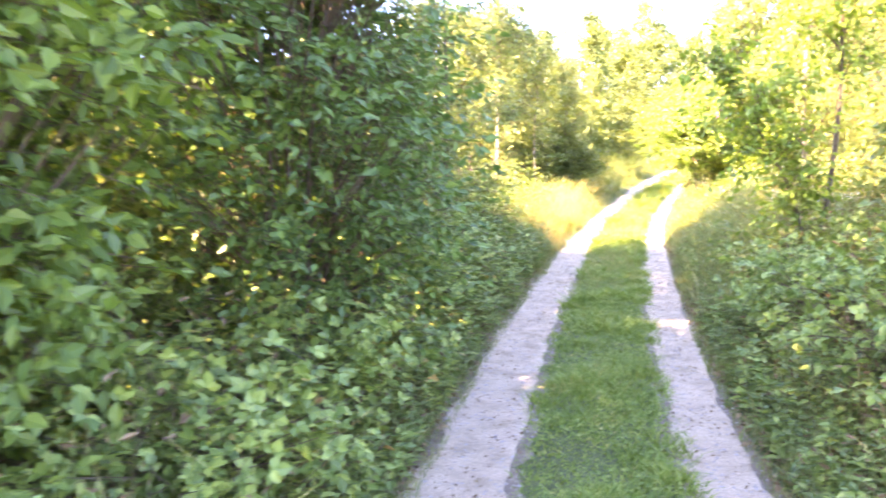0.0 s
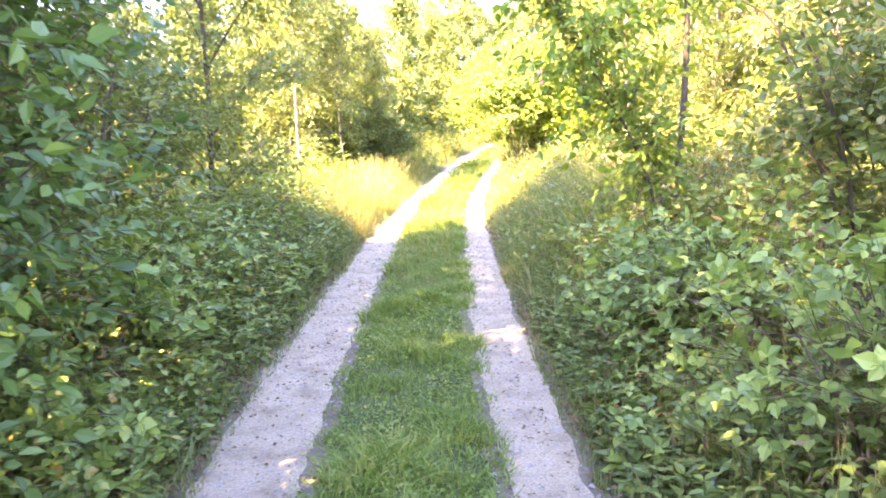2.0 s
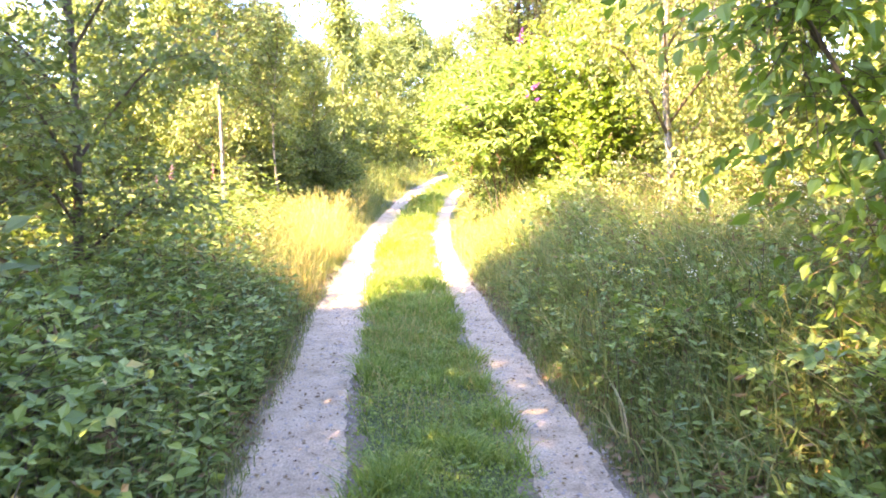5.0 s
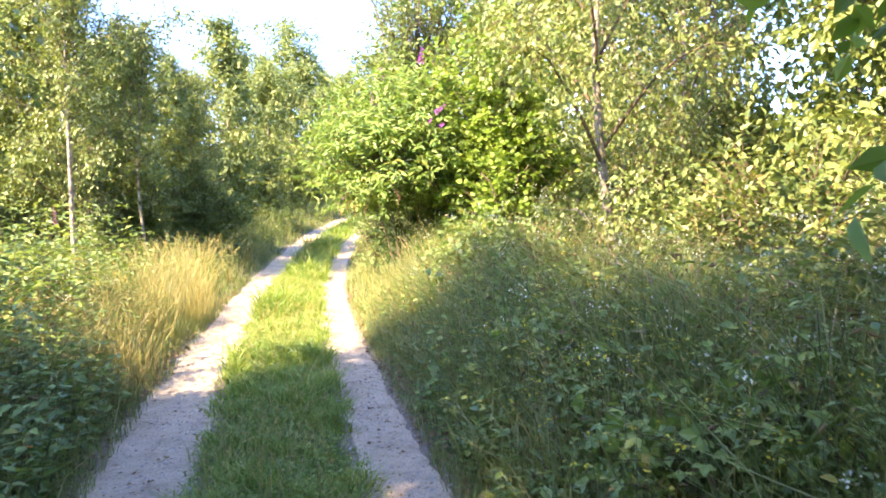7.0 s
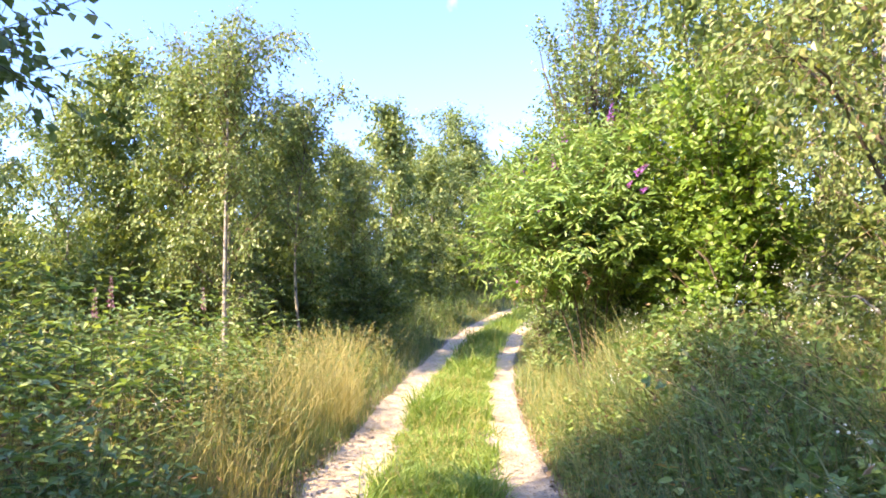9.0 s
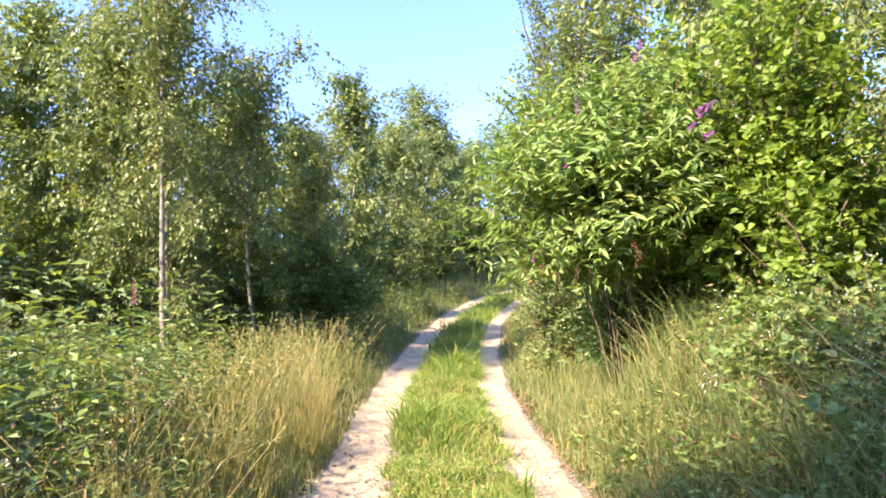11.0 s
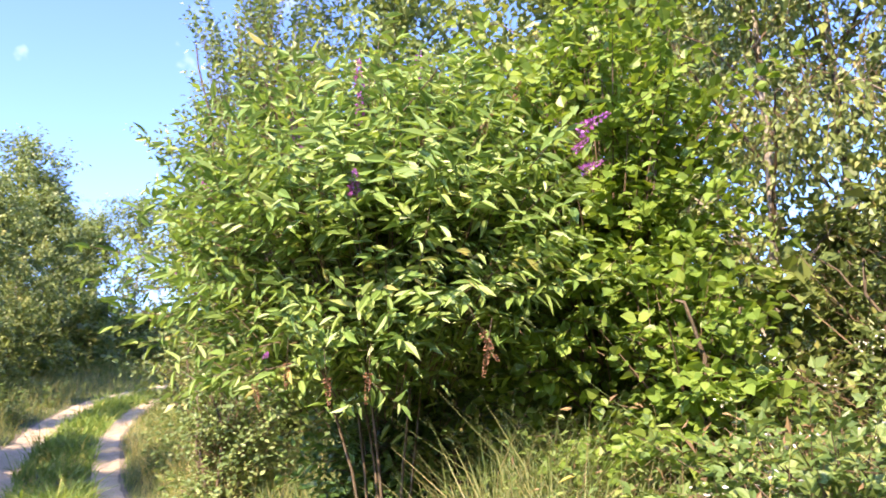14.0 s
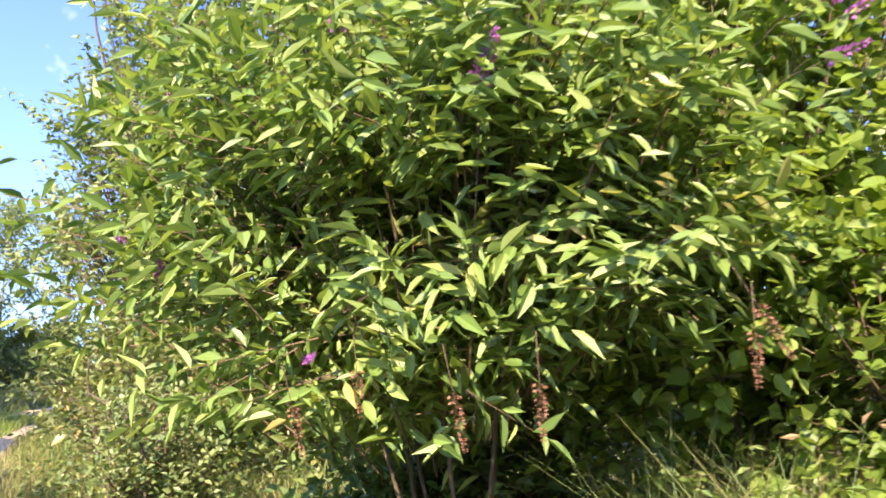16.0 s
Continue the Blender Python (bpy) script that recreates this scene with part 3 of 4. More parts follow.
heap = Heap()
for n, y0, y1, d0, d1, h0, size in ((260, 1.5, 7, -1.5, -0.98, 0.5, 0.085), (420, 6, 12.5, -2.3, -1.02, 0.85, 0.1), (110, 11, 16, -3.2, -1.5, 0.75, 0.1), (260, 1.5, 7.5, 0.98, 1.5, 0.5, 0.085), (230, 7, 15.5, 1.05, 2.8, 0.6, 0.095)):
    x, y = place(rng, n, y0, y1, d0, d1)
    herbs(heap, rng, x, y, h0 * rng.uniform(0.6, 1.25, n) * (0.5 + 0.6 * step01(0.9, 1.8, abs(across(x, y)))), size, 7, OVATE)
stuff("nettles", heap, "broad-leaved green nettles standing in the verges", "weeds", M_BRAMBLE, M_TWIG)

# ---- bushes and trees ----
shrub("hornbeam_bush", "tall dark-leaved bush overhanging the lane", "bush", -1.85, 4.75, 1.3, 1.4, 0.0, 4.8, 3500, 9, OVATE, 0.072, M_DARK, 7, seed=21)
shrub("hazel_bush", "light green leafy bush on the shaded verge", "bush", -2.4, 2.4, 1.25, 1.3, 0.0, 4.9, 3000, 8, OVATE, 0.085, M_LIME, 6, seed=22)
VERGE = "sprawling bramble with pale green leaves on the verge"
for x, y, r, h, s in ((-1.5, 2.7, 0.7, 0.9, 31), (-1.5, 3.9, 0.65, 1.0, 32), (-1.45, 5.3, 0.55, 0.75, 33), (-1.5, 6.7, 0.65, 1.1, 34), (-1.55, 8.0, 0.7, 1.1, 35), (-1.6, 9.4, 0.65, 1.0, 36), (-1.75, 10.9, 0.6, 0.85, 28), (-2.5, 3.4, 0.9, 1.3, 37), (-2.4, 1.6, 0.9, 1.2, 38)):
    shrub("bramble", VERGE, "bramble", x, y, r, r * 1.2, -0.1, h, 460, 5, TRIPLE if y < 6 else TREFOIL, 0.095, M_BRAMBLE, 4, seed=s, length=0.4, stem_radius=0.006, group="brambles on the verge")
for x, y, r, h, s in ((1.85, 1.5, 0.7, 1.1, 41), (1.85, 3.0, 0.7, 1.15, 42), (1.85, 4.4, 0.7, 1.1, 43), (1.9, 5.8, 0.7, 1.1, 44), (2.0, 7.2, 0.75, 1.0, 45), (2.3, 8.9, 0.75, 0.6, 46), (2.6, 10.8, 0.75, 0.5, 47), (2.8, 12.5, 0.75, 0.55, 48), (3.0, 14.6, 0.7, 0.95, 49), (3.9, 14.7, 0.8, 1.1, 50), (4.8, 14.0, 0.9, 1.2, 55)):
    shrub("bramble", VERGE, "bramble", x, y, r, r * 1.2, -0.1, h, 440, 5, TRIPLE if y < 7 else TREFOIL, 0.085, M_BRAMBLE if y < 13 else M_HERB, 4, seed=s, length=0.4, stem_radius=0.006, group="brambles on the verge")
HEDGE = "dense mid-green hedge bush beside the lane"
for x, y, r, h, s in ((2.9, 2.2, 1.1, 2.9, 51), (2.9, 4.5, 1.0, 2.6, 56), (3.0, 6.4, 1.0, 2.4, 52), (3.9, 9.4, 1.1, 1.5, 53), (4.3, 11.6, 1.1, 1.5, 54), (3.45, 22.0, 0.85, 2.3, 59), (5.3, 15.2, 0.9, 2.2, 57), (5.0, 18.4, 1.2, 2.6, 58)):
    shrub("hedge_bush", HEDGE, "bush", x, y, r, 1.4, 0.1, h, 780, 7, OVATE if y < 8 else OVAL, 0.075, M_MID, 6, seed=s, group="hedge bushes")
# the two tall ones at y under 1 are unseen, added to block the sun
for x, y, r, h, s in ((-2.2, 7.4, 1.0, 3.2, 61), (-2.5, 9.3, 1.0, 2.7, 62), (-3.1, 0.4, 1.2, 5.2, 70), (-3.1, -2.0, 1.2, 5.0, 74), (-3.3, 11.2, 0.9, 1.1, 63), (-2.5, 13.2, 0.8, 0.9, 64), (-3.2, 12.6, 0.8, 1.0, 69), (-3.4, 15.8, 1.2, 1.0, 66), (-3.2, 18.8, 1.3, 1.1, 67)):
    shrub("hedge_bush", HEDGE, "bush", x, y, r, 1.3, 0.0, h, 780, 7, OVATE if y < 8 else OVAL, 0.075, M_MID, 6, seed=s, group="hedge bushes")
shrub("sallow_bush", "yellow-green drooping bush in full sun", "bush", -3.7, 13.9, 1.0, 1.1, 0.2, 3.0, 1500, 9, SMALL, 0.08, M_BIRCH, 6, seed=68, droop=0.7)
shrub("broad_leaved_bush", "tall bush with rounded fresh green leaves", "bush", 3.75, 16.3, 0.95, 0.9, 0.2, 3.2, 1700, 8, ROUND, 0.075, M_HAZEL, 6, seed=72, lump=0.3)
shrub("broad_leaved_bush", "low bush with rounded fresh green leaves", "bush", 3.45, 15.55, 0.6, 0.5, -0.1, 1.7, 520, 8, ROUND, 0.07, M_HAZEL, 5, seed=75)
shrub("sallow_tree", "tall grey-green sallow with upright wispy sprigs", "tree", 4.65, 24.4, 1.6, 1.6, 0.2, 7.8, 2700, 10, SMALL, 0.095, M_WILLOW, 7, seed=73, lump=0.34, rise=1.1, length=0.85, spread=1.1, stem_radius=0.035)
shrub("privet_bush", "small-leaved grey-green bush beside the rut", "bush", 2.85, 20.3, 0.5, 0.7, 0.0, 1.7, 700, 9, SMALL, 0.055, M_WILLOW, 6, seed=76, lump=0.3, rise=0.8)

# the buddleia: arching sprays over a dark hollow, fresh and withered flower spikes
BX, BY = 2.55, 16.85
buddleia = shrub("buddleia", "big arching buddleia bush with purple flower spikes", "bush", BX, BY, 1.12, 1.2, 0.8, 2.85, 3400, 9, LANCE, 0.098, M_BUDDLEIA, 6, seed=71, length=0.42, droop=0.25, lump=0.24, spread=1.2, floor=0.93, stem_radius=0.01, inside=0.7)
BZ = buddleia.location.z


def flower_spike(name, material, label, seed, length=0.15, radius=0.028):
    rng = np.random.default_rng(seed)
    heap = Heap()
    rods(heap, np.array([[0, 0, -0.12]]), np.array([[0, 0, length]]), np.array([0.002]), None, 1)
    n = 150
    u = rng.uniform(0, 1, n)
    a = rng.uniform(0, 6.28, n)
    out = np.stack([np.cos(a), np.sin(a), rng.uniform(0.0, 0.8, n)], 1)
    p = np.stack([np.cos(a), np.sin(a), np.zeros(n)], 1) * (radius * (1.05 - 0.85 * u))[:, None] * 0.5 + np.array([0, 0, length]) * u[:, None]
    strew(heap, SMALL, p, out, rng.normal(size=(n, 3)), radius * (0.75 - 0.4 * u) * rng.uniform(0.6, 1.2, n), 0)
    return heap.mesh(name, material, M_TWIG)


FRESH = flower_spike("flower_spike", M_PURPLE, "", 5)
FADING = flower_spike("flower_spike", M_FADED, "", 7)
SPENT = flower_spike("withered_spike", M_BROWN, "", 6, 0.13, 0.016)
for x, y, z, rx, ry, size in ((2.63, 15.44, 2.42, 40, 50, 1.05), (2.7, 15.5, 2.27, 75, 40, 0.8), (2.54, 15.38, 2.3, 60, 20, 0.6), (2.05, 16.89, 2.69, 20, -25, 1.2), (2.12, 16.45, 2.63, 30, -20, 1.2), (1.88, 16.05, 2.15, 50, -40, 1.1), (2.92, 17.2, 3.3, 5, 8, 1.6), (1.71, 17.37, 2.36, 30, -50, 1.1), (1.67, 17.43, 1.82, 60, -60, 0.9), (1.65, 17.74, 1.98, 50, -60, 0.9), (2.3, 16.8, 3.0, 15, -10, 1.1), (1.72, 16.58, 1.48, 70, -40, 0.45), (1.88, 16.66, 2.53, 30, -30, 1.1)):
    ob = part("flower_spike", FRESH, buddleia, "purple flower spike")
    ob.matrix_basis = pose(x - BX, y - BY, z - BZ, rx, ry, 0) @ Matrix.Scale(size, 4)
for x, y, z, rx, ry in ((1.88, 15.9, 1.4, 170, 10), (2.16, 15.52, 1.55, 160, -20), (2.22, 15.56, 1.5, 175, 15), (1.78, 16.07, 1.38, 165, 0), (1.74, 16.38, 1.45, 160, 10), (2.75, 16.0, 2.75, 15, 10), (2.45, 15.9, 2.5, 30, 20), (1.66, 16.55, 1.36, 170, -10)):
    ob = part("withered_spike", SPENT, buddleia, "brown withered flower spike")
    ob.matrix_basis = pose(x - BX, y - BY, z - BZ, rx, ry, 0)

tree("birch_sapling", "slender young birch with hanging leaves", "tree", -1.95, 10.9, 5.2, 1.7, 0.08, 2500, 9, 0.06, M_BIRCH, M_BARK, 0.035, 0.3, seed=81, limbs=14, split=True)
tree("young_tree", "thin-trunked young tree rising from the hedge", "tree", 2.3, 8.1, 5.2, 0.95, 0.4, 1200, 9, 0.06, M_HAZEL, M_BARK, 0.03, 0.3, seed=82, limbs=14, split=True)
BIRCH = "young silver birch with drooping yellowish foliage"
B1 = tree("birch", BIRCH, "tree", -2.3, 21.5, 5.4, 1.4, 0.03, 2000, 8, 0.062, M_BIRCH, M_WHITEBARK, 0.045, 0.9, seed=91, limbs=22, group="young birches", top=0.35)
B2 = tree("birch", BIRCH, "tree", 3.75, 13.2, 6.2, 1.5, 0.03, 2200, 8, 0.062, M_BIRCH, M_WHITEBARK, 0.045, 0.7, seed=92, limbs=22, group="young birches", top=0.3)
B3 = tree("birch", BIRCH, "tree", 5.7, 16.6, 6.6, 1.7, 0.03, 2200, 8, 0.062, M_BIRCH, M_WHITEBARK, 0.05, 1.5, seed=93, limbs=22, group="young birches", top=0.3)
tree("birch", "slim silver birch with a bare white trunk before the thicket", "tree", -2.15, 20.7, 5.3, 1.1, 0.5, 700, 8, 0.07, M_BIRCH, M_WHITEBARK, 0.045, 0.6, seed=97, limbs=16, group="young birches", top=0.3)
tree("birch", "slim silver birch with a bare white trunk before the thicket", "tree", -1.15, 22.4, 4.6, 1.0, 0.45, 600, 8, 0.07, M_BIRCH, M_WHITEBARK, 0.032, 0.6, seed=98, limbs=14, group="young birches", top=0.3)
F1 = tree("birch", BIRCH, "tree", 9.0, 33.0, 7.2, 2.0, 0.03, 1450, 6, 0.13, M_BIRCH, M_WHITEBARK, 0.05, 0.9, seed=94, limbs=18, group="young birches", length=0.7, twig=0)
F2 = tree("birch", BIRCH, "tree", 2.9, 40.0, 7.4, 1.7, 0.03, 1450, 6, 0.13, M_BIRCH, M_WHITEBARK, 0.05, 0.6, seed=95, limbs=18, group="young birches", length=0.7, twig=0)
F3 = tree("birch", BIRCH, "tree", -5.2, 32.0, 6.4, 2.0, 0.03, 1450, 6, 0.13, M_BIRCH, M_WHITEBARK, 0.05, 0.5, seed=96, limbs=18, group="young birches", length=0.7, twig=0)
C1 = tree("birch", BIRCH, "tree", 0.4, 30.0, 6.0, 1.05, 0.02, 1900, 7, 0.11, M_BIRCH, M_WHITEBARK, 0.045, 0.8, seed=99, limbs=26, group="young birches", length=0.5, top=0.2, twig=0)
rr = random.Random(5)
# the four at y under 5 are out of view, added to shade the lane
BIRCHES_LEFT = ((B1, -3.6, 23.5, 0.85), (B3, -0.4, 26.0, 0.62), (F2, -5.2, 22.4, 0.62), (B2, -2.8, 26.3, 0.65), (F1, -4.7, 8.2, 0.95), (F2, -5.7, 9.0, 1.02), (F3, -4.4, 6.3, 1.12), (F2, -3.5, 5.5, 0.98), (F1, -4.1, 2.3, 1.25), (F3, -5.0, -1.0, 1.35), (F1, -6.6, 7.4, 1.1), (F2, -6.3, 4.2, 1.1), (F1, -3.7, 8.7, 0.75), (F2, -3.6, 0.2, 1.2), (F3, -6.2, 20.4, 0.6), (F2, -7.4, 23.5, 0.65), (F1, -6.8, 29.5, 0.65), (F3, -9.0, 24.0, 0.7))
BIRCHES_RIGHT = ((B1, 5.2, 10.6, 1.0), (F2, 4.8, 7.0, 0.75), (F1, 6.8, 13.4, 0.95), (F1, 4.9, 3.4, 0.75), (F3, 6.3, 18.8, 1.0), (B3, 5.4, 14.9, 0.95), (F2, 6.0, 22.5, 1.1), (F3, 8.0, 25.0, 1.1), (F3, 9.5, 20.0, 1.1), (F1, 7.0, 16.6, 1.0), (F3, 8.2, 14.2, 1.0), (F2, 7.5, 20.5, 1.0))
BIRCHES_FAR = ((F2, 8.0, 46.0, 0.95), (F1, 11.0, 49.0, 1.0), (F1, -4.2, 31.5, 0.75), (F2, -8.0, 28.5, 0.7), (F2, 12.0, 38.0, 1.1), (F3, 10.0, 29.0, 1.1), (C1, 1.7, 34.0, 0.85), (C1, 3.6, 39.0, 1.05), (C1, -1.9, 28.6, 0.7), (C1, 2.7, 36.5, 0.85), (C1, -2.6, 33.0, 0.95), (C1, -0.6, 33.0, 0.75), (C1, 1.0, 40.0, 1.0), (C1, 2.2, 43.0, 1.0), (C1, -1.6, 38.0, 0.95), (C1, 4.9, 43.5, 0.95), (C1, -4.2, 38.0, 1.0), (C1, 6.2, 46.5, 1.0), (C1, 5.7, 12.2, 0.95), (C1, 6.4, 10.4, 0.9), (C1, -3.2, 22.0, 0.85), (C1, -1.7, 24.2, 0.8), (C1, -4.6, 23.2, 0.95), (C1, -0.7, 25.8, 0.68), (F1, 6.6, 47.0, 0.9))
for src, x, y, s in (*BIRCHES_LEFT, *BIRCHES_RIGHT, *BIRCHES_FAR):
    copy_thing(src, pose(x, y, float(ground_z(x, y)) - 0.05, 0, 0, rr.uniform(0, 360)) @ Matrix.Scale(s, 4))

# undergrowth that closes the wood behind
THICKET = "dark green thicket bush at the wood's edge"
U1 = shrub("thicket_bush", THICKET, "bush", -3.2, 25.0, 1.9, 1.5, 0.0, 2.2, 680, 6, SMALL, 0.15, M_MID, 4, seed=101, group="thicket bushes", twig=0)
U2 = shrub("thicket_bush", THICKET, "bush", 0.4, 36.0, 2.2, 1.6, 0.0, 2.8, 680, 6, SMALL, 0.17, M_MID, 4, seed=102, group="thicket bushes", twig=0)
U3 = shrub("thicket_bush", THICKET, "bush", -2.9, 22.6, 1.2, 1.0, 0.0, 2.3, 1000, 7, SMALL, 0.09, M_MID, 5, seed=103, group="thicket bushes", twig=0)
for src, x, y, s in ((U3, -1.5, 23.6, 1.0), (U3, -4.6, 21.8, 1.1), (U3, -0.2, 26.2, 0.9), (U3, -3.7, 3.9, 1.0), (U3, -3.5, 2.2, 0.9), (U3, -3.4, 6.3, 0.9), (U3, -2.2, 25.2, 1.2), (U1, -0.8, 28.5, 0.8), (U2, -6.0, 31.0, 1.5), (U1, -1.5, 33.5, 1.4), (U2, -10.0, 25.5, 1.5), (U1, -9.5, 17.0, 1.3), (U2, -5.5, 24.0, 1.0), (U1, -7.5, 20.0, 1.0), (U2, -6.5, 14.5, 0.9), (U1, -6.6, 10.0, 1.1), (U2, -6.0, 5.0, 1.1), (U1, -5.6, 0.5, 1.2), (U2, -3.5, 30.0, 1.1), (U1, 2.4, 38.5, 1.1), (U2, 5.0, 42.0, 1.2), (U1, 7.8, 45.5, 1.3), (U2, 11.0, 49.0, 1.3), (U1, 14.5, 52.0, 1.3),
                     (U2, 6.5, 28.0, 1.1), (U1, 5.0, 22.5, 1.0), (U2, 8.0, 22.0, 1.1), (U1, 7.2, 16.0, 1.2), (U2, 7.5, 11.0, 1.2), (U1, 6.4, 7.5, 1.1), (U2, 5.6, 3.0, 1.1), (U1, 9.0, 32.0, 1.2), (U2, 12.0, 37.0, 1.2)):
    copy_thing(src, pose(x, y, float(ground_z(x, y)) - 0.05, 0, 0, rr.uniform(0, 360)) @ Matrix.Scale(s, 4))

# far woods all round
rng = np.random.default_rng(77)
heap = Heap()
n = 34000
a = np.where(rng.uniform(0, 1, n) < 0.75, rng.uniform(-1.2, 1.5, n), rng.uniform(0, 6.283, n))
r = 62 + rng.uniform(0, 1, n) ** 2 * 30
h = (5.5 + 2.0 * np.sin(a * 31) * np.sin(a * 17 + 1) + 1.5 * np.sin(a * 83)) * rng.uniform(0, 1, n) ** 0.8
x, y = r * np.sin(a), 18 + r * np.cos(a)
strew(heap, SMALL, np.stack([x, y, ground_z(x, y) + h], 1), rng.normal(size=(n, 3)), rng.normal(size=(n, 3)), rng.uniform(0.6, 1.3, n))
stuff("far_woods", heap, "distant green woodland edge behind the birches", "woods", M_MID)

# dark leafy growth in place of shade under the buddleia, and a leaning sapling
shrub("hollow_shade_shrub", "dark leafy shrub in place of the shade under the buddleia", "ivy", 3.1, 17.4, 0.8, 0.8, -0.2, 1.1, 600, 8, OVATE, 0.07, M_DARK, 5, seed=112, length=0.3, stem_radius=0.006)
shrub("hollow_shade_shrub", "dark leafy shrub in place of the shade under the buddleia", "ivy", 2.9, 17.35, 0.55, 0.5, -0.2, 0.95, 480, 8, OVATE, 0.07, M_DARK, 5, seed=115, length=0.3, stem_radius=0.006)
tree("leaning_sapling", "thin leaning sapling with pale leaves over the verge", "tree", 2.1, 7.5, 2.3, 0.4, 0.25, 340, 8, 0.075, M_HAZEL, M_BARK, 0.014, 0.3, (-0.65, 0.4), 10, seed=113, shape=OVATE, split=True)

# single leaves at the tips of the buddleia that stand clear of the rest
LEAF = mesh_of("leaf", *fan(0.16, 0.3), [M_BUDDLEIA])
rng = np.random.default_rng(114)
for i in range(58):
    a = rng.uniform(2.6, 5.4)
    e = rng.uniform(-0.35, 0.9)
    d = np.array([math.cos(a) * math.cos(e), math.sin(a) * math.cos(e), math.sin(e)])
    tip = d * np.array([1.22, 1.27, 0.95]) * rng.uniform(0.9, 1.02) + np.array([0, 0, 1.7])
    way = unit(d * np.array([1, 1, 0.5]) + rng.normal(size=3) * 0.25 + np.array([0, 0, 0.1]))
    side = unit(np.cross(way, np.array([0, 0, 1.0]) + rng.normal(size=3) * 0.2))
    for k in range(5):
        along = unit(way * (1.0 if k == 4 else 0.55) + side * (0 if k == 4 else (1 if k % 2 else -1)) + rng.normal(size=3) * 0.15 - np.array([0, 0, 0.25]))
        nrm = unit(np.cross(side, way) + rng.normal(size=3) * 0.3)
        sd = unit(np.cross(along, nrm))
        up = np.cross(sd, along)
        m = Matrix.Identity(4)
        for c, v in enumerate((sd, along, up)):
            for r in range(3):
                m[r][c] = v[r]
        m.translation = tip - way * (0.055 * (2 - k // 2))
        leaf = part("leaf", LEAF, buddleia)
        leaf.matrix_basis = m @ Matrix.Scale(rng.uniform(0.075, 0.115), 4)

# ---- small growth and litter ----
rng = np.random.default_rng(121)
heap = Heap()
for offset, width, n in ((*LEFT_RUT, 2600), (*RIGHT_RUT, 2300)):
    x, y = place(rng, n, 1.5, 20, offset - width * 0.55, offset + width * 0.55)
    p = np.stack([x, y, ground_z(x, y) + 0.02], 1)
    strew(heap, SMALL, p, rng.normal(size=(n, 3)) * np.array([1, 1, 0.12]), np.array([0, 0, 1.0]) + rng.normal(size=(n, 3)) * 0.35, rng.uniform(0.008, 0.034, n))
for d0, d1 in ((-1.08, -0.9), (0.86, 1.02)):
    x, y = place(rng, 1800, 1.5, 20, d0, d1)
    n = len(x)
    strew(heap, SMALL, np.stack([x, y, ground_z(x, y) + rng.uniform(0.01, 0.05, n)], 1), rng.normal(size=(n, 3)) * np.array([1, 1, 0.3]), np.array([0, 0, 1.0]) + rng.normal(size=(n, 3)) * 0.5, rng.uniform(0.02, 0.06, n))
stuff("leaf_litter", heap, "dry brown leaves lying on and beside the ruts", "leaves", M_DEAD)

# brown stems and dead leaves caught in the growth of the banks
heap = Heap()
for n, y0, y1, d0, d1, top in ((1700, 1, 9, -1.9, -0.98, 0.75), (1500, 8, 14, -2.3, -1.0, 0.6), (1500, 1, 8, 1.0, 1.8, 0.75), (2600, 7.5, 16, 1.0, 2.8, 0.6)):
    x, y = place(rng, n, y0, y1, d0, d1)
    rise = np.clip(abs(across(x, y)) - 0.85, 0.05, 0.8) / 0.8
    p = np.stack([x, y, ground_z(x, y) + rng.uniform(0.02, 1.0, n) * top * rise * 1.25], 1)
    strew(heap, SLIM, p, rng.normal(size=(n, 3)) * np.array([1, 1, 0.8]), rng.normal(size=(n, 3)), rng.uniform(0.03, 0.075, n))
    k = rng.integers(0, n, n // 4)
    a = p[k] * np.array([1, 1, 0]) + np.stack([np.zeros(len(k)), np.zeros(len(k)), ground_z(x[k], y[k])], 1)
    rods(heap, a, p[k] + rng.normal(size=(len(k), 3)) * np.array([0.12, 0.12, 0.05]) + np.array([0, 0, 0.15]), np.full(len(k), 0.0035), None)
stuff("dead_stems", heap, "brown dead stems and leaves among the green of the banks", "dead plants", M_DEAD)

heap = Heap()
octa = np.array([(1, 0, 0), (0, 1, 0), (-1, 0, 0), (0, -1, 0), (0, 0, 0.6), (0, 0, -0.6)], float)
faces = np.array([(0, 1, 4), (1, 2, 4), (2, 3, 4), (3, 0, 4), (1, 0, 5), (2, 1, 5), (3, 2, 5), (0, 3, 5)])
for offset, width, n in ((*LEFT_RUT, 5200), (*RIGHT_RUT, 4200)):
    x, y = place(rng, n, 1.5, 18, offset - width * 0.5, offset + width * 0.5)
    size = 0.004 + 0.012 * rng.uniform(0, 1, n) ** 3
    turn = rng.uniform(0, 6.28, n)
    v = octa[None] * size[:, None, None] * rng.uniform(0.6, 1.3, (n, 6, 1))
    c, sn = np.cos(turn)[:, None], np.sin(turn)[:, None]
    v = np.stack([v[..., 0] * c - v[..., 1] * sn, v[..., 0] * sn + v[..., 1] * c, v[..., 2]], -1)
    heap.add(v + np.stack([x, y, ground_z(x, y) + 0.014], 1)[:, None], faces[None] + (np.arange(n) * 6)[:, None, None])
stuff("pebbles", heap, "small loose grey stones on the ruts", "stones", M_STONE)

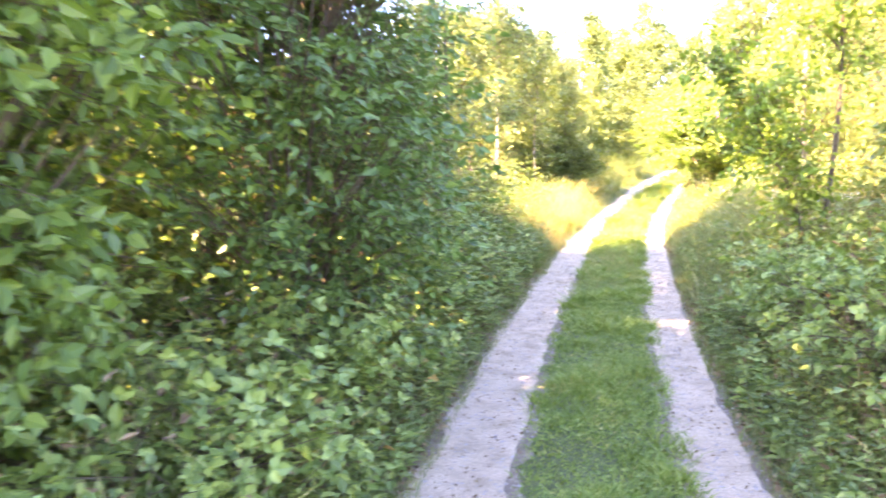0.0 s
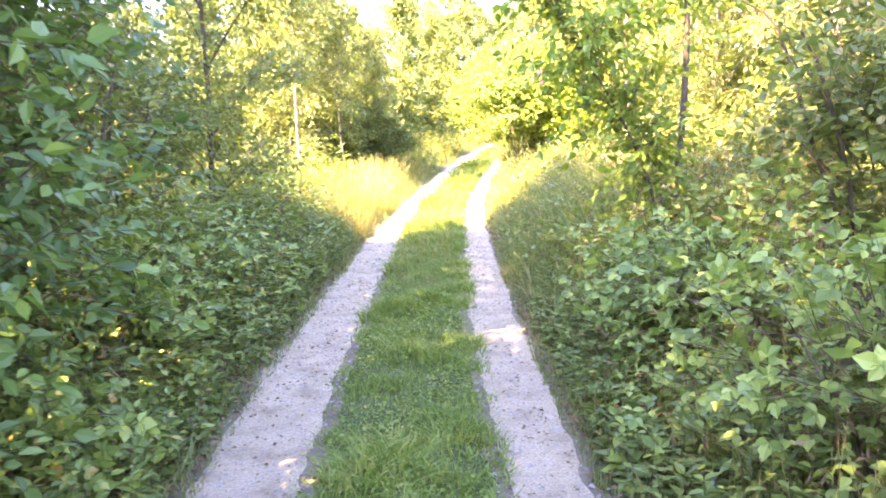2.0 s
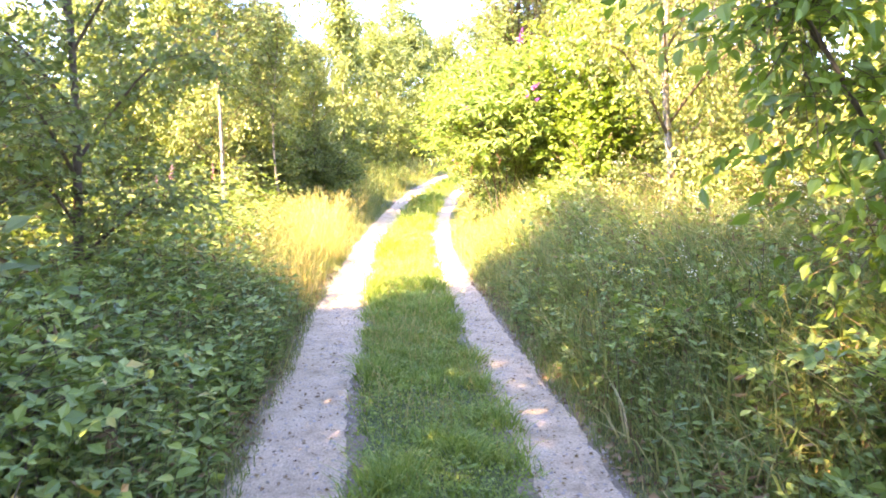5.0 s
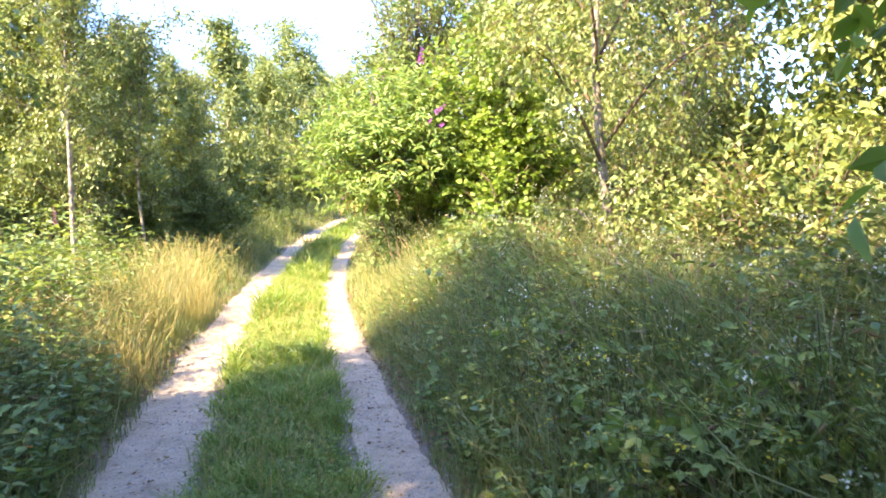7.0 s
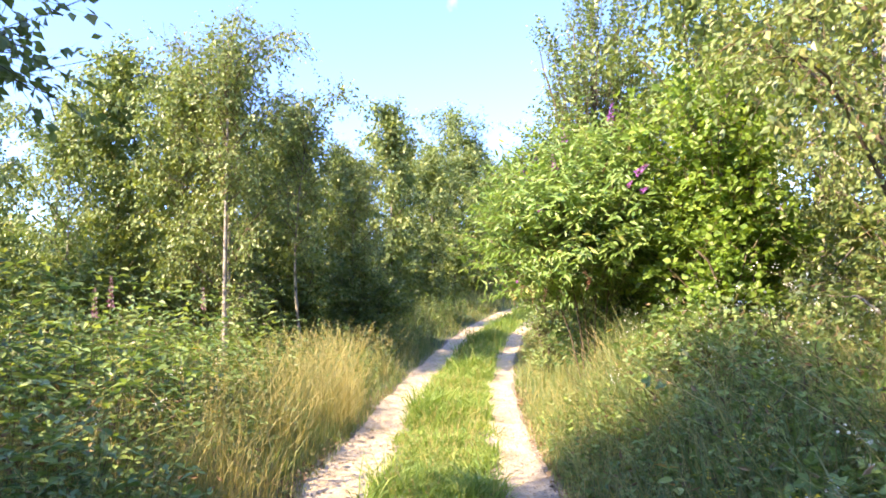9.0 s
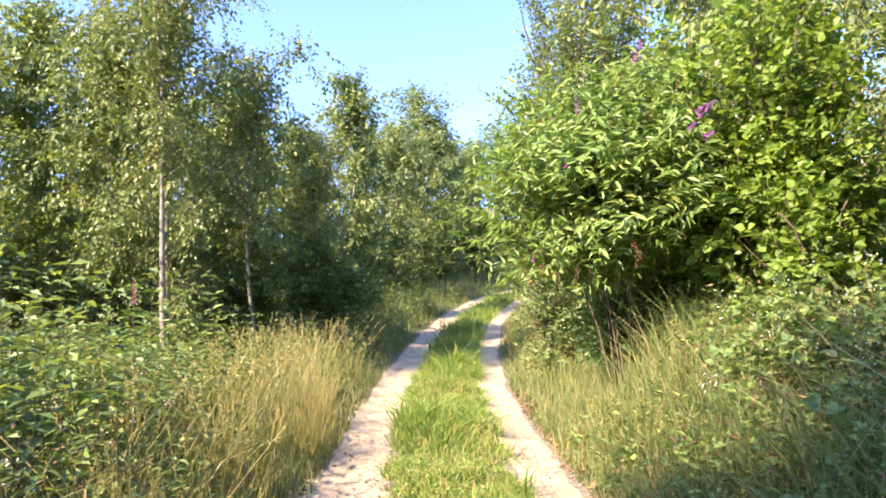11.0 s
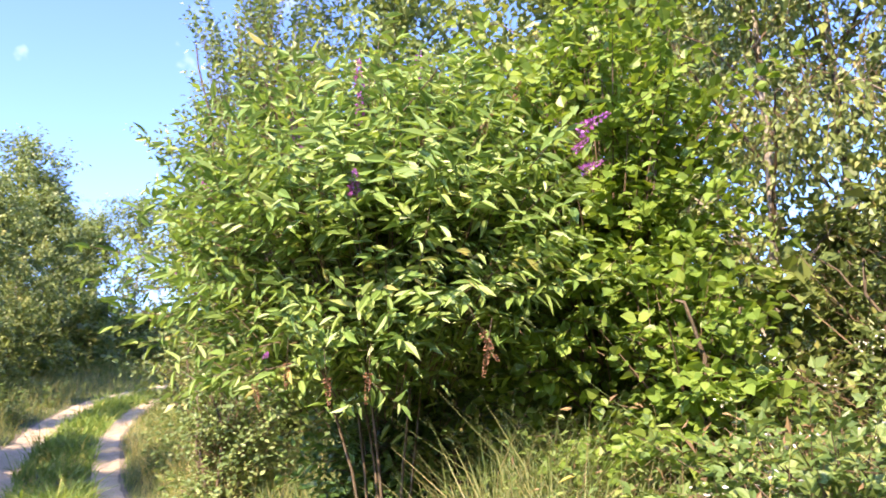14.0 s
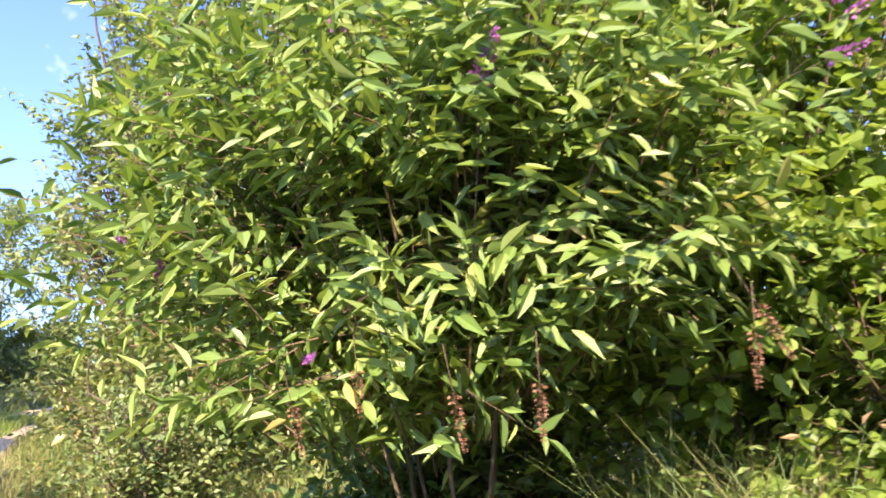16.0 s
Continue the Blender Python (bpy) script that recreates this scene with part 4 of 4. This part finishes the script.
heap = Heap()
for n, y0, y1, d0, d1, h0 in ((60, 1.5, 6, -1.9, -1.2, 0.7), (60, 6, 12, -2.0, -1.2, 0.7), (60, 2, 8, 1.25, 1.9, 0.7), (300, 7.5, 15, 1.2, 2.6, 0.9)):
    x, y = place(rng, n, y0, y1, d0, d1)
    panicles(heap, rng, x, y, h0 * rng.uniform(0.5, 1.1, n), 0.5)
stuff("dry_stalks", heap, "thin pale dry stalks leaning over the verges", "stalks", M_STRAW)

heap = Heap()
for n, y0, y1, d0, d1, h in ((130, 7.5, 12, 1.2, 3.0, 0.85), (70, 12.5, 15.2, 1.3, 3.0, 1.0), (14, 12, 15, -2.2, -1.4, 0.8)):
    x, y = place(rng, n, y0, y1, d0, d1)
    q = np.stack([x, y, ground_z(x, y) + h * rng.uniform(0.6, 1.1, n)], 1)
    for k in range(10):
        p = q + rng.normal(size=q.shape) * np.array([0.03, 0.03, 0.02])
        strew(heap, SMALL, p, rng.normal(size=q.shape), np.array([0, 0, 1.0]) + rng.normal(size=q.shape) * 0.5, rng.uniform(0.01, 0.02, n))
stuff("white_blossom", heap, "small white bramble blossom on the verge", "flowers", M_WHITE)

heap = Heap()
x, y = place(rng, 110, 8.4, 11.8, 1.05, 2.0)
herbs(heap, rng, x, y, rng.uniform(0.45, 0.9, 110), 0.05, 7, SLIM, 0.9)
stuff("yellow_flowers", heap, "yellow-flowered ragwort on the verge", "flowers", M_HERB, M_TWIG, M_YELLOW)


def fireweed(x, y, height, seed):
    rng = np.random.default_rng(seed)
    ob = new("fireweed")
    ob.location = (x, y, float(ground_z(x, y)) - 0.01)
    tagged(ob, "tall fireweed with a fading pink flower spike", "flower", "fireweed in the scrub")
    part("stem", mesh_of("stem", *tube([(0, 0, 0), (0.02, 0.01, height * 0.5), (0.03, 0.03, height)], [0.005, 0.004, 0.002], 5), [M_TWIG]), ob)
    heap = Heap()
    n = 46
    u = rng.uniform(0.1, 0.72, n)
    a = rng.uniform(0, 6.28, n)
    strew(heap, SLIM, np.stack([0.025 * u, 0.02 * u, height * u], 1), np.stack([np.cos(a), np.sin(a), np.full(n, 0.3)], 1), np.array([0, 0, 1.0]) + rng.normal(size=(n, 3)) * 0.2, rng.uniform(0.08, 0.14, n))
    part("leaves", heap.mesh("leaves", M_HERB), ob)
    spike = part("flower_spike", FADING, ob, "fading pink flower spike")
    spike.matrix_basis = pose(0.03, 0.03, height - 0.05) @ Matrix.Diagonal((1.2, 1.2, 2.0, 1))


for i, (x, y, h) in enumerate(((-2.3, 16.2, 1.15), (-2.6, 16.6, 1.05), (-2.2, 19.4, 1.1))):
    fireweed(x, y, h, 130 + i)
